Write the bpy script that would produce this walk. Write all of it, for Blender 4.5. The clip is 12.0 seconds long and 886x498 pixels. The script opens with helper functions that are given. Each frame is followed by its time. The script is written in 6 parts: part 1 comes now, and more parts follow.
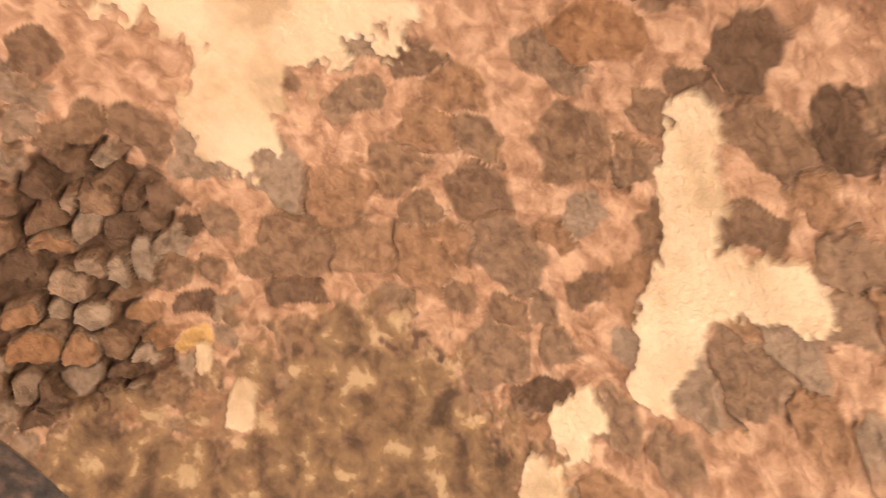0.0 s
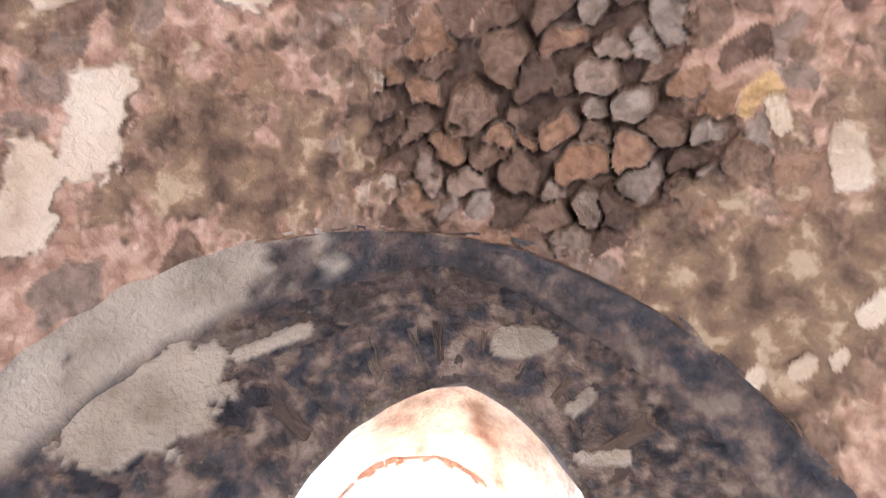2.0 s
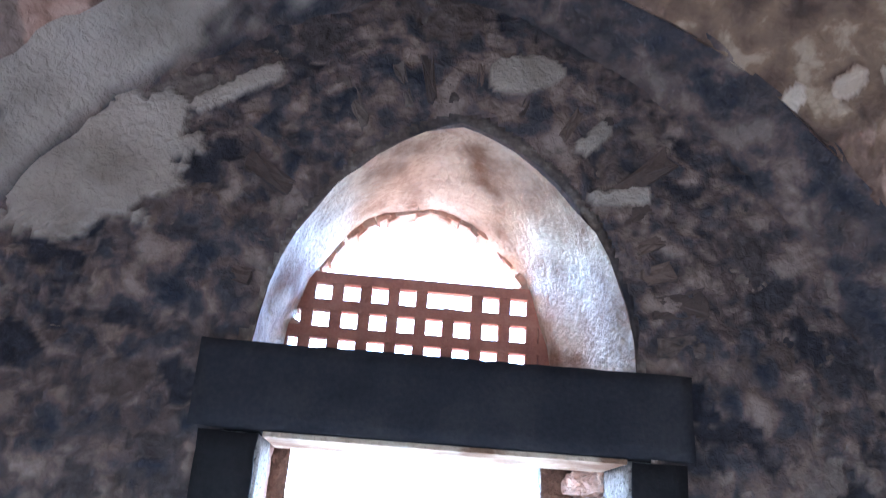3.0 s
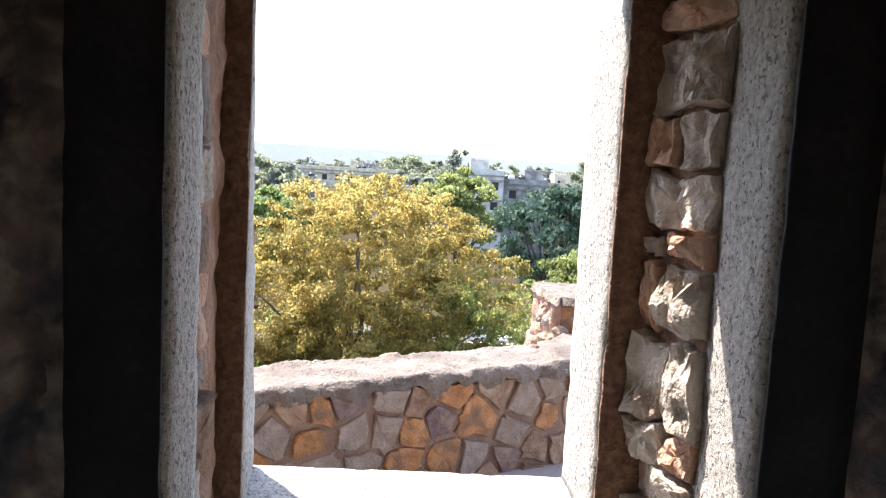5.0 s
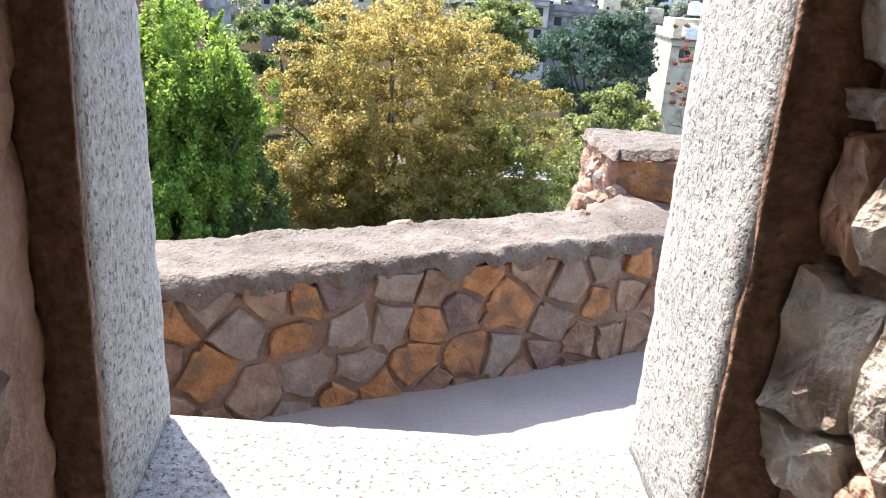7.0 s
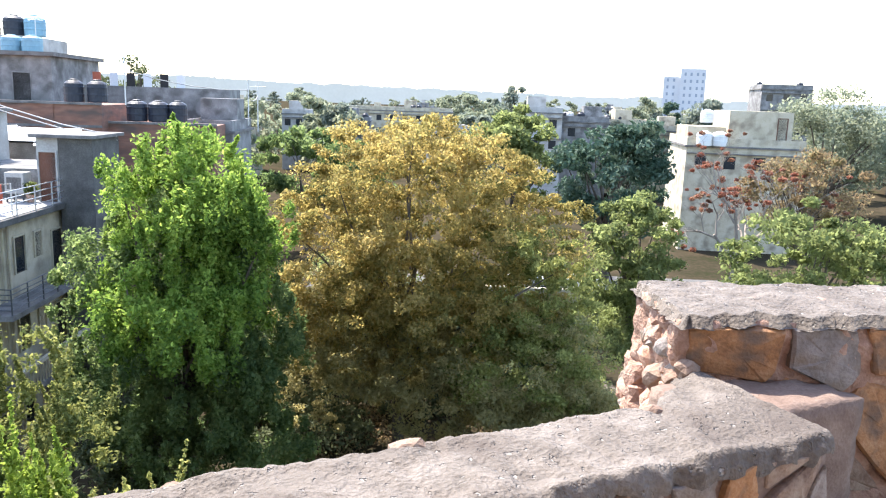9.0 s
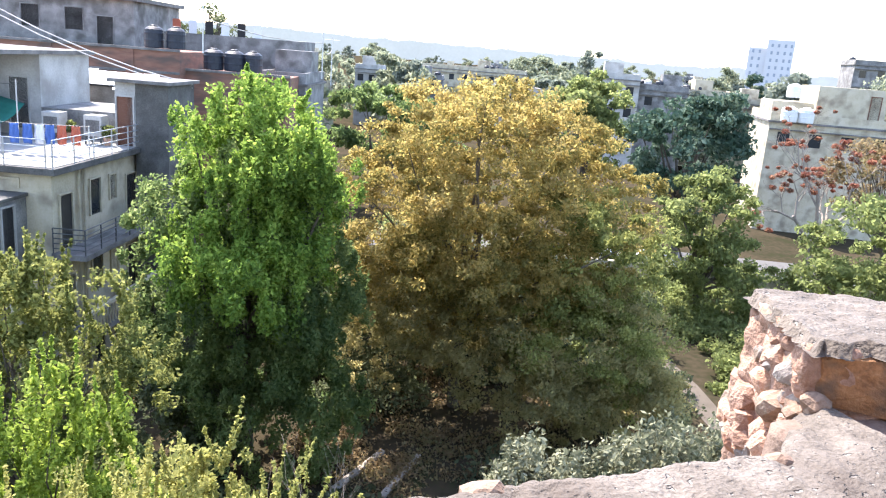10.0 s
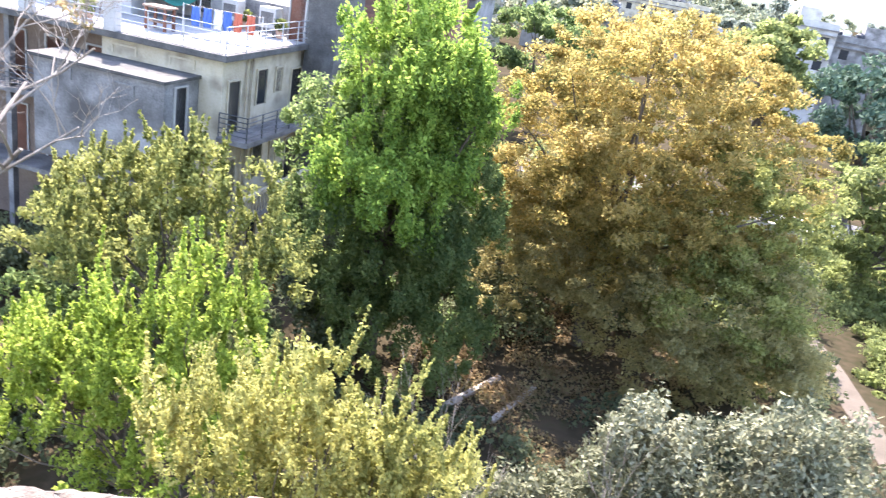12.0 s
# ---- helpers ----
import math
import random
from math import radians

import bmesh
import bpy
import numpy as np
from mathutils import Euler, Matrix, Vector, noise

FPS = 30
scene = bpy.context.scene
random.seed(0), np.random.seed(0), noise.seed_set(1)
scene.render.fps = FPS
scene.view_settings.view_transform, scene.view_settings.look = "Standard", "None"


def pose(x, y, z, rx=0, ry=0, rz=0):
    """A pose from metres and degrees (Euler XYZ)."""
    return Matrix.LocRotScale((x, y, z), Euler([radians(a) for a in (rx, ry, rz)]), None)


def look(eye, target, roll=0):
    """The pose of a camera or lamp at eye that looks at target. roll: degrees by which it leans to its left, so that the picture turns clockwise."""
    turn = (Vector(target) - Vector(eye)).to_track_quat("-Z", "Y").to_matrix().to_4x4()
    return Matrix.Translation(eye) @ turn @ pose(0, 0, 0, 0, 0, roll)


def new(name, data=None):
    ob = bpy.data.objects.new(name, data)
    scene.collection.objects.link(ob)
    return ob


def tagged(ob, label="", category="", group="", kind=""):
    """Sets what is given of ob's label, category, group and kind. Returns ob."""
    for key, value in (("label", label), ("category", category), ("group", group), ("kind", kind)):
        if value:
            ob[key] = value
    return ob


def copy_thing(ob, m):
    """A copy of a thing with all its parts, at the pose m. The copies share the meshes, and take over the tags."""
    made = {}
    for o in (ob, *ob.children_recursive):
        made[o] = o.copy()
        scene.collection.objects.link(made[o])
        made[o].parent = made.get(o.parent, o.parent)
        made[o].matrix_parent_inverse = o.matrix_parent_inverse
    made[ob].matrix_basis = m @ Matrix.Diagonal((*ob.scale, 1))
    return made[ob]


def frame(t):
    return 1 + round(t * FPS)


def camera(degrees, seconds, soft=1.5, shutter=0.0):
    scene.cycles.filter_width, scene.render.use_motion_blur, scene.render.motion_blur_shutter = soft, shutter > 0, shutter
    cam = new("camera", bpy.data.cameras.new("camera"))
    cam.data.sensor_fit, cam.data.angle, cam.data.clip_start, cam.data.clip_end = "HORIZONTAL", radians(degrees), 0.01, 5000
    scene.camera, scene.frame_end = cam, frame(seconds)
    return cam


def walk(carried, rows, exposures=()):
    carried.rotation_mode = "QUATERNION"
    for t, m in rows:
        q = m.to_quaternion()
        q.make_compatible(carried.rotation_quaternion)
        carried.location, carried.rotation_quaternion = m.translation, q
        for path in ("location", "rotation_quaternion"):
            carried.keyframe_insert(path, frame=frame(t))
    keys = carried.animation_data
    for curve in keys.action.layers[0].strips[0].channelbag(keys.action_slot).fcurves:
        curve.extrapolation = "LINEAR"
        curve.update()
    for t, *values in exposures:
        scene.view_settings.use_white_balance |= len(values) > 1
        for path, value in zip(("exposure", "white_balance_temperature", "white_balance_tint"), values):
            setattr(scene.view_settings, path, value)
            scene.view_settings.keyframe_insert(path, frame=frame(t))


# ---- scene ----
cam = camera(59.0, 12.0, soft=1.15, shutter=0.15)
PATH = [
    (0, (-0.166, -4.18, 1.597), (0.786, -3.11, 2.993), -1.99),
    (0.5, (-0.141, -3.853, 1.586), (0.485, -2.654, 3.059), 2.61),
    (1, (-0.126, -3.564, 1.579), (0.162, -2.26, 3.068), 7.42),
    (1.5, (-0.126, -3.289, 1.595), (-0.108, -1.856, 2.991), 10.61),
    (2, (-0.133, -3.07, 1.604), (-0.17, -1.453, 2.781), 8.9),
    (2.5, (-0.135, -2.861, 1.621), (-0.154, -1.098, 2.565), 7.14),
    (3, (-0.193, -2.621, 1.645), (-0.098, -0.751, 2.348), 4.1),
    (3.3, (-0.074, -2.543, 1.653), (-0.041, -0.611, 2.17), 3.8),
    (3.7, (-0.186, -2.311, 1.572), (-0.07, -0.342, 1.907), 3.0),
    (5.3, (-0.116, -1.388, 1.48), (-0.039, 0.584, 1.15), 3.2),
    (5.5, (-0.11, -1.277, 1.474), (-0.025, 0.682, 1.079), 3.2),
    (6, (-0.077, -1.053, 1.439), (-0.026, 0.875, 0.911), 2.7),
    (6.5, (-0.025, -0.809, 1.412), (-0.028, 1.086, 0.771), 3.3),
    (7, (-0.043, -0.56, 1.413), (-0.033, 1.333, 0.771), 4.1),
    (7.5, (-0.048, -0.294, 1.446), (-0.055, 1.64, 0.937), 3.2),
    (7.7, (-0.04, -0.165, 1.395), (-0.09, 1.80, 1.0), 1.9),
    (9.3, (-0.071, 0.563, 1.495), (-0.136, 2.526, 1.118), 2.1),
    (9.5, (-0.089, 0.679, 1.482), (-0.216, 2.632, 1.07), 2.4),
    (10, (-0.169, 0.892, 1.494), (-0.381, 2.821, 1.013), 4.5),
    (10.5, (-0.213, 1.08, 1.504), (-0.486, 2.987, 0.964), 4.3),
    (11, (-0.272, 1.451, 1.377), (-0.819, 3.272, 0.758), 2.3),
    (11.5, (-0.337, 1.499, 1.322), (-1.09, 3.22, 0.634), 4.4),
    (12, (-0.264, 1.343, 1.425), (-0.787, 3.14, 0.719), 10.1),
]
EXPOSURES = [(0.0, 6.95, 9700, 24), (1.0, 6.85, 9700, 26), (1.6, 6.8, 8000, 22), (2.1, 7.0, 5200, 13), (2.6, 6.45, 4700, 11), (3.0, 5.75, 4600, 11), (3.3, 5.15, 4800, 12),
             (3.7, 4.3, 5500, 12), (5.3, 2.45, 6900, 15), (7.5, 2.27, 6700, 13), (9.3, 2.22, 6600, 12), (10.5, 2.55, 6600, 18), (11.3, 2.75, 6600, 20), (12.0, 3.0, 6600, 20)]
walk(cam, [(t, look(eye, target, roll)) for t, eye, target, roll in PATH], EXPOSURES)

# ---- world, sun and daylight ----
SUN_UP = radians(55)
SUN_SIDE = Vector((-0.645, 0.764))  # where the sun stands, seen from above
world = bpy.data.worlds.new("world")
scene.world = world
world.use_nodes = True
wn, wl = world.node_tree.nodes, world.node_tree.links
sky = wn.new("ShaderNodeTexSky")
sky.sky_type = "NISHITA"
sky.sun_disc = False
sky.sun_elevation = SUN_UP
sky.sun_rotation = math.atan2(SUN_SIDE.x, SUN_SIDE.y)
sky.dust_density = 1.0
sky.air_density = 1.0
wl.new(sky.outputs[0], wn["Background"].inputs["Color"])
wn["Background"].inputs["Strength"].default_value = 0.15
sun = new("sun", bpy.data.lights.new("sun", "SUN"))
sun.data.energy = 3.0
sun.data.angle = radians(0.55)
sun.data.color = (1.0, 0.95, 0.87)
sun_way = Vector((SUN_SIDE.x * math.cos(SUN_UP), SUN_SIDE.y * math.cos(SUN_UP), math.sin(SUN_UP)))
sun.matrix_world = look(sun_way * 60, (0, 0, 0))


def fill_lamp(name, eye, target, w, h, watts):
    lamp = new(name, bpy.data.lights.new(name, "AREA"))
    lamp.data.shape, lamp.data.size, lamp.data.size_y, lamp.data.energy = "RECTANGLE", w, h, watts
    lamp.data.color = (1.0, 0.93, 0.83)
    lamp.matrix_world = look(eye, target)
    return lamp


# added fill lamps in two unseen openings of the chamber, behind the walk
fill_lamp("daylight_west_opening", (-2.84, -3.0, 1.1), (0, -3.0, 1.3), 1.2, 1.9, 0.34)
fill_lamp("daylight_back_opening", (0.7, -5.12, 1.1), (0.7, 0, 1.3), 1.2, 1.9, 1.05)


# ---- materials ----
def mat(name, stops, scale=8.0, rough=0.85, bump=0.3, fine=60.0, spread=0.5, random_mix=0.0, island=0.0, metal=0.0,
        coords="Object", stretch=(1, 1, 1), speckle=None, detail=8.0, bump_distance=0.02, stain=None, stain_scale=0.8):
    """A rough natural surface: a ramp driven by broad and fine noise, with relief."""
    m = bpy.data.materials.new(name)
    m.use_nodes = True
    n, l = m.node_tree.nodes, m.node_tree.links
    b = n["Principled BSDF"]
    b.inputs["Roughness"].default_value, b.inputs["Metallic"].default_value = rough, metal
    b.inputs["Specular IOR Level"].default_value = 0.3
    tc, mp = n.new("ShaderNodeTexCoord"), n.new("ShaderNodeMapping")
    mp.inputs["Scale"].default_value = stretch
    l.new(tc.outputs[coords], mp.inputs["Vector"])
    vec = mp.outputs[0]
    oi = n.new("ShaderNodeObjectInfo")
    if random_mix:
        add = n.new("ShaderNodeVectorMath")
        mul = n.new("ShaderNodeMath")
        mul.operation = "MULTIPLY"
        mul.inputs[1].default_value = 37.0
        l.new(oi.outputs["Random"], mul.inputs[0])
        l.new(vec, add.inputs[0])
        l.new(mul.outputs[0], add.inputs[1])
        vec = add.outputs[0]
    broad, small = n.new("ShaderNodeTexNoise"), n.new("ShaderNodeTexNoise")
    broad.inputs["Scale"].default_value, broad.inputs["Detail"].default_value = scale, detail
    small.inputs["Scale"].default_value, small.inputs["Detail"].default_value = fine, 5.0
    for t in (broad, small):
        l.new(vec, t.inputs["Vector"])
    mixv = n.new("ShaderNodeMix")
    mixv.inputs[0].default_value = 0.35
    l.new(broad.outputs[0], mixv.inputs[2])
    l.new(small.outputs[0], mixv.inputs[3])
    value = mixv.outputs[0]
    stretcher = n.new("ShaderNodeMapRange")
    stretcher.inputs[1].default_value, stretcher.inputs[2].default_value = 0.5 - spread / 2, 0.5 + spread / 2
    l.new(value, stretcher.inputs[0])
    value = stretcher.outputs[0]
    for share, source in ((random_mix, oi.outputs["Random"]), (island, None)):
        if share:
            if source is None:
                source = n.new("ShaderNodeNewGeometry").outputs["Random Per Island"]
            mx = n.new("ShaderNodeMix")
            mx.inputs[0].default_value = share
            l.new(value, mx.inputs[2])
            l.new(source, mx.inputs[3])
            value = mx.outputs[0]
    ramp = n.new("ShaderNodeValToRGB")
    while len(ramp.color_ramp.elements) < len(stops):
        ramp.color_ramp.elements.new(0.5)
    for k, (e, c) in enumerate(zip(ramp.color_ramp.elements, stops)):
        e.position, e.color = k / max(1, len(stops) - 1), (*c, 1)
    l.new(value, ramp.inputs[0])
    colour = ramp.outputs[0]
    height = mixv.outputs[0]
    if speckle:
        vo = n.new("ShaderNodeTexNoise")
        vo.inputs["Scale"].default_value, vo.inputs["Detail"].default_value = speckle[1], 2.0
        l.new(vec, vo.inputs["Vector"])
        th = n.new("ShaderNodeMapRange")
        th.inputs[1].default_value, th.inputs[2].default_value = speckle[2], speckle[2] + 0.08
        l.new(vo.outputs[0], th.inputs[0])
        mc = n.new("ShaderNodeMix")
        mc.data_type = "RGBA"
        l.new(th.outputs[0], mc.inputs[0])
        l.new(colour, mc.inputs[6])
        mc.inputs[7].default_value = (*speckle[0], 1)
        colour = mc.outputs[2]
        pit = n.new("ShaderNodeMath")
        pit.operation = "MULTIPLY_ADD"
        pit.inputs[1].default_value = -0.35
        l.new(th.outputs[0], pit.inputs[0])
        l.new(height, pit.inputs[2])
        height = pit.outputs[0]
    if stain:
        st = n.new("ShaderNodeTexNoise")
        st.inputs["Scale"].default_value, st.inputs["Detail"].default_value = stain_scale, 6.0
        l.new(vec, st.inputs["Vector"])
        th = n.new("ShaderNodeMapRange")
        th.inputs[1].default_value, th.inputs[2].default_value = 0.48, 0.68
        l.new(st.outputs[0], th.inputs[0])
        mc = n.new("ShaderNodeMix")
        mc.data_type = "RGBA"
        l.new(th.outputs[0], mc.inputs[0])
        l.new(colour, mc.inputs[6])
        mc.inputs[7].default_value = (*stain, 1)
        colour = mc.outputs[2]
    l.new(colour, b.inputs["Base Color"])
    if bump:
        bp = n.new("ShaderNodeBump")
        bp.inputs["Strength"].default_value, bp.inputs["Distance"].default_value = bump, bump_distance
        l.new(height, bp.inputs["Height"])
        l.new(bp.outputs[0], b.inputs["Normal"])
    return m


def leaf_mat(name, stops, through_light=0.6):
    """Leaves: a hue of their own for each leaf, with light passing through."""
    m = bpy.data.materials.new(name)
    m.use_nodes = True
    n, l = m.node_tree.nodes, m.node_tree.links
    b = n["Principled BSDF"]
    b.inputs["Roughness"].default_value = 0.7
    b.inputs["Specular IOR Level"].default_value = 0.15
    geo, tc, no = n.new("ShaderNodeNewGeometry"), n.new("ShaderNodeTexCoord"), n.new("ShaderNodeTexNoise")
    no.inputs["Scale"].default_value, no.inputs["Detail"].default_value = 0.45, 3.0
    l.new(tc.outputs["Object"], no.inputs["Vector"])
    wide = n.new("ShaderNodeMapRange")
    wide.inputs[1].default_value, wide.inputs[2].default_value = 0.3, 0.7
    l.new(no.outputs[0], wide.inputs[0])
    mx = n.new("ShaderNodeMix")
    mx.inputs[0].default_value = 0.5
    l.new(wide.outputs[0], mx.inputs[2])
    l.new(geo.outputs["Random Per Island"], mx.inputs[3])
    ramp = n.new("ShaderNodeValToRGB")
    while len(ramp.color_ramp.elements) < len(stops):
        ramp.color_ramp.elements.new(0.5)
    for k, (e, c) in enumerate(zip(ramp.color_ramp.elements, stops)):
        e.position, e.color = 0.15 + 0.7 * k / max(1, len(stops) - 1), (*c, 1)
    l.new(mx.outputs[0], ramp.inputs[0])
    tr, ms = n.new("ShaderNodeBsdfTranslucent"), n.new("ShaderNodeMixShader")
    l.new(ramp.outputs[0], b.inputs["Base Color"])
    l.new(ramp.outputs[0], tr.inputs["Color"])
    ms.inputs[0].default_value = through_light
    l.new(b.outputs[0], ms.inputs[1])
    l.new(tr.outputs[0], ms.inputs[2])
    l.new(ms.outputs[0], n["Material Output"].inputs["Surface"])
    return m


GRANITE = mat("granite", [(0.20, 0.19, 0.175), (0.36, 0.345, 0.325), (0.48, 0.465, 0.44)], scale=55, fine=170, bump=0.8, spread=0.36,
              bump_distance=0.014, speckle=((0.15, 0.14, 0.13), 78.0, 0.585))
GRANITE_WARM_SHADE = mat("granite_reddish", [(0.075, 0.038, 0.024), (0.17, 0.092, 0.058), (0.27, 0.16, 0.10)], scale=34, fine=80, bump=1.0, spread=0.45,
                   bump_distance=0.03)
POST_SHADE = mat("soot_black_stone", [(0.007, 0.007, 0.009), (0.013, 0.013, 0.015), (0.022, 0.021, 0.022)], scale=6, fine=60, bump=0.4, spread=0.4)
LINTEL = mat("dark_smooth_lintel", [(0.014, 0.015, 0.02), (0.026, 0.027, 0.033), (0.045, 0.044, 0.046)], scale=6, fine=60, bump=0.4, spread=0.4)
MORTAR = mat("mortar", [(0.11, 0.072, 0.056), (0.19, 0.132, 0.105), (0.28, 0.21, 0.17)], scale=9, fine=70, bump=0.8)
CAP = mat("weathered_lime_concrete", [(0.075, 0.062, 0.052), (0.15, 0.127, 0.108), (0.225, 0.197, 0.172)], scale=7, fine=60, bump=1.0, bump_distance=0.04, spread=0.4,
          speckle=((0.32, 0.29, 0.26), 34.0, 0.64), stain=(0.09, 0.072, 0.06), stain_scale=3.5)
STONE_ORANGE = mat("orange_quartzite", [(0.19, 0.095, 0.048), (0.34, 0.17, 0.078), (0.43, 0.25, 0.135)], scale=14, fine=75, bump=1.0, spread=0.3, random_mix=0.2, stain=(0.15, 0.10, 0.07), stain_scale=9.0)
STONE_BROWN = mat("brown_quartzite", [(0.128, 0.080, 0.060), (0.224, 0.152, 0.112), (0.320, 0.232, 0.176)], scale=14, fine=75, bump=1.0, spread=0.3, random_mix=0.3, stain=(0.33, 0.26, 0.20), stain_scale=9.0)
STONE_GREY = mat("grey_quartzite", [(0.144, 0.120, 0.108), (0.240, 0.208, 0.188), (0.336, 0.296, 0.264)], scale=14, fine=75, bump=1.0, spread=0.3, random_mix=0.3, stain=(0.20, 0.15, 0.115), stain_scale=9.0)
STONE_PURPLE = mat("purple_quartzite", [(0.096, 0.068, 0.072), (0.160, 0.120, 0.124), (0.240, 0.184, 0.184)], scale=14, fine=75, bump=1.0, spread=0.3, random_mix=0.2, stain=(0.26, 0.19, 0.15), stain_scale=9.0)
STONE_PALE = mat("pale_rubble_stone", [(0.30, 0.25, 0.21), (0.48, 0.42, 0.36), (0.62, 0.56, 0.49)], scale=14, fine=75, spread=0.32, bump=1.0, random_mix=0.35, bump_distance=0.03, stain=(0.24, 0.18, 0.14), stain_scale=9.0)
STONE_RED = mat("reddish_rubble_stone", [(0.34, 0.17, 0.11), (0.52, 0.31, 0.215), (0.60, 0.42, 0.32)], scale=14, fine=75, spread=0.32, bump=0.9, random_mix=0.3, bump_distance=0.03, stain=(0.42, 0.34, 0.27), stain_scale=9.0)
STONE_DARK = mat("smoke_darkened_stone", [(0.036, 0.033, 0.036), (0.11, 0.082, 0.067), (0.21, 0.155, 0.12)], scale=7, fine=50, bump=0.7, random_mix=0.5)
WALL_PLASTER = mat("sooty_lime_plaster", [(0.03, 0.03, 0.036), (0.10, 0.078, 0.064), (0.17, 0.135, 0.108), (0.34, 0.29, 0.235)], scale=4, fine=40, bump=0.9, spread=0.3, coords="Object", stain=(0.028, 0.028, 0.036), stain_scale=2.2)
TUNNEL = mat("worn_lime_plaster", [(0.40, 0.28, 0.19), (0.66, 0.55, 0.41), (0.78, 0.72, 0.59)], scale=5, fine=50, bump=1.0, spread=0.38, bump_distance=0.05, stain=(0.26, 0.165, 0.105), stain_scale=4.5)
JAALI = mat("red_sandstone", [(0.22, 0.10, 0.075), (0.36, 0.17, 0.12), (0.44, 0.24, 0.17)], scale=12, fine=80, bump=0.6)
FLOOR = mat("stone_floor", [(0.20, 0.17, 0.15), (0.32, 0.28, 0.24), (0.40, 0.36, 0.31)], scale=2.5, fine=30, bump=0.5)
WALKWAY = mat("cement_walkway", [(0.22, 0.20, 0.19), (0.32, 0.29, 0.27), (0.40, 0.37, 0.35)], scale=3, fine=60, bump=0.4)
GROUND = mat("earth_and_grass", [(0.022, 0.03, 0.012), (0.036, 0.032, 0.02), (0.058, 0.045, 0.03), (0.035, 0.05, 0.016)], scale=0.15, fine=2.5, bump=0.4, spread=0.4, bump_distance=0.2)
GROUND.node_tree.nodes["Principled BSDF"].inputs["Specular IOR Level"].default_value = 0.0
EARTH = mat("trodden_earth", [(0.06, 0.048, 0.036), (0.09, 0.073, 0.056), (0.125, 0.103, 0.082)], scale=1.2, fine=14, bump=0.4)
BARK = mat("bark", [(0.05, 0.04, 0.032), (0.11, 0.09, 0.07), (0.19, 0.16, 0.13)], scale=3, fine=30, bump=0.8, stretch=(1, 1, 0.25))
BARK_PALE = mat("pale_bark", [(0.20, 0.16, 0.13), (0.36, 0.31, 0.26), (0.50, 0.44, 0.38)], scale=3, fine=30, bump=0.6, stretch=(1, 1, 0.25))
BARK_GREY = mat("grey_bark", [(0.13, 0.105, 0.085), (0.26, 0.22, 0.18), (0.40, 0.35, 0.30)], scale=3, fine=30, bump=0.6, stretch=(1, 1, 0.25))
CREAM = mat("cream_paint", [(0.38, 0.32, 0.22), (0.50, 0.44, 0.325), (0.56, 0.505, 0.395)], scale=0.8, fine=12, bump=0.15, spread=0.4, stain=(0.27, 0.225, 0.165), stain_scale=0.9)
WHITE = mat("weathered_white_paint", [(0.30, 0.288, 0.27), (0.43, 0.415, 0.39), (0.54, 0.525, 0.50)], scale=0.8, fine=12, bump=0.15, spread=0.4, stain=(0.30, 0.285, 0.26), stain_scale=0.7)
CEMENT = mat("grey_cement_render", [(0.10, 0.098, 0.096), (0.22, 0.215, 0.21), (0.36, 0.35, 0.34)], scale=1.0, fine=14, bump=0.25, spread=0.4, stain=(0.10, 0.095, 0.09), stain_scale=0.8)
SLAB = mat("concrete_slab", [(0.07, 0.067, 0.062), (0.16, 0.152, 0.145), (0.25, 0.24, 0.23)], scale=1.4, fine=16, bump=0.25, spread=0.4)
BRICK = mat("brick_wall_far", [(0.15, 0.075, 0.055), (0.24, 0.12, 0.085), (0.30, 0.17, 0.12)], scale=1.2, fine=20, bump=0.3, stretch=(1, 1, 4), stain=(0.12, 0.085, 0.07), stain_scale=0.5)
# near-black: darkness of unlit rooms put on door and window panels; also dark cloth
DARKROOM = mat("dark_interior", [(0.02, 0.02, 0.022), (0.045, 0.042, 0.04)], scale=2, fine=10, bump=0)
DOOR_BROWN = mat("brown_painted_wood", [(0.12, 0.05, 0.03), (0.20, 0.09, 0.06)], scale=3, fine=30, bump=0.2, rough=0.6)
IRON = mat("painted_iron", [(0.06, 0.065, 0.07), (0.12, 0.125, 0.13)], scale=5, fine=40, bump=0.1, rough=0.5, metal=0.4)
STEEL = mat("galvanised_steel", [(0.42, 0.43, 0.44), (0.58, 0.59, 0.60)], scale=5, fine=40, bump=0.05, rough=0.4, metal=0.6)
TANK_BLACK = mat("black_plastic", [(0.018, 0.022, 0.032), (0.04, 0.045, 0.06)], scale=3, fine=20, bump=0.05, rough=0.45)
TANK_WHITE = mat("white_plastic", [(0.62, 0.62, 0.60), (0.74, 0.74, 0.72)], scale=3, fine=20, bump=0.05, rough=0.45)
TANK_BLUE = mat("faded_blue_plastic", [(0.16, 0.30, 0.38), (0.24, 0.40, 0.48)], scale=3, fine=20, bump=0.05, rough=0.5)
CLOTH_BLUE = mat("blue_cloth", [(0.05, 0.11, 0.34), (0.10, 0.20, 0.50)], scale=6, fine=40, bump=0.2)
CLOTH_WHITE = mat("white_cloth", [(0.60, 0.60, 0.62), (0.76, 0.76, 0.78)], scale=6, fine=40, bump=0.2)
CLOTH_RED = mat("red_cloth", [(0.42, 0.09, 0.06), (0.58, 0.20, 0.12)], scale=6, fine=40, bump=0.2)
AWNING = mat("green_shade_net", [(0.015, 0.13, 0.10), (0.03, 0.20, 0.15)], scale=4, fine=40, bump=0.2)
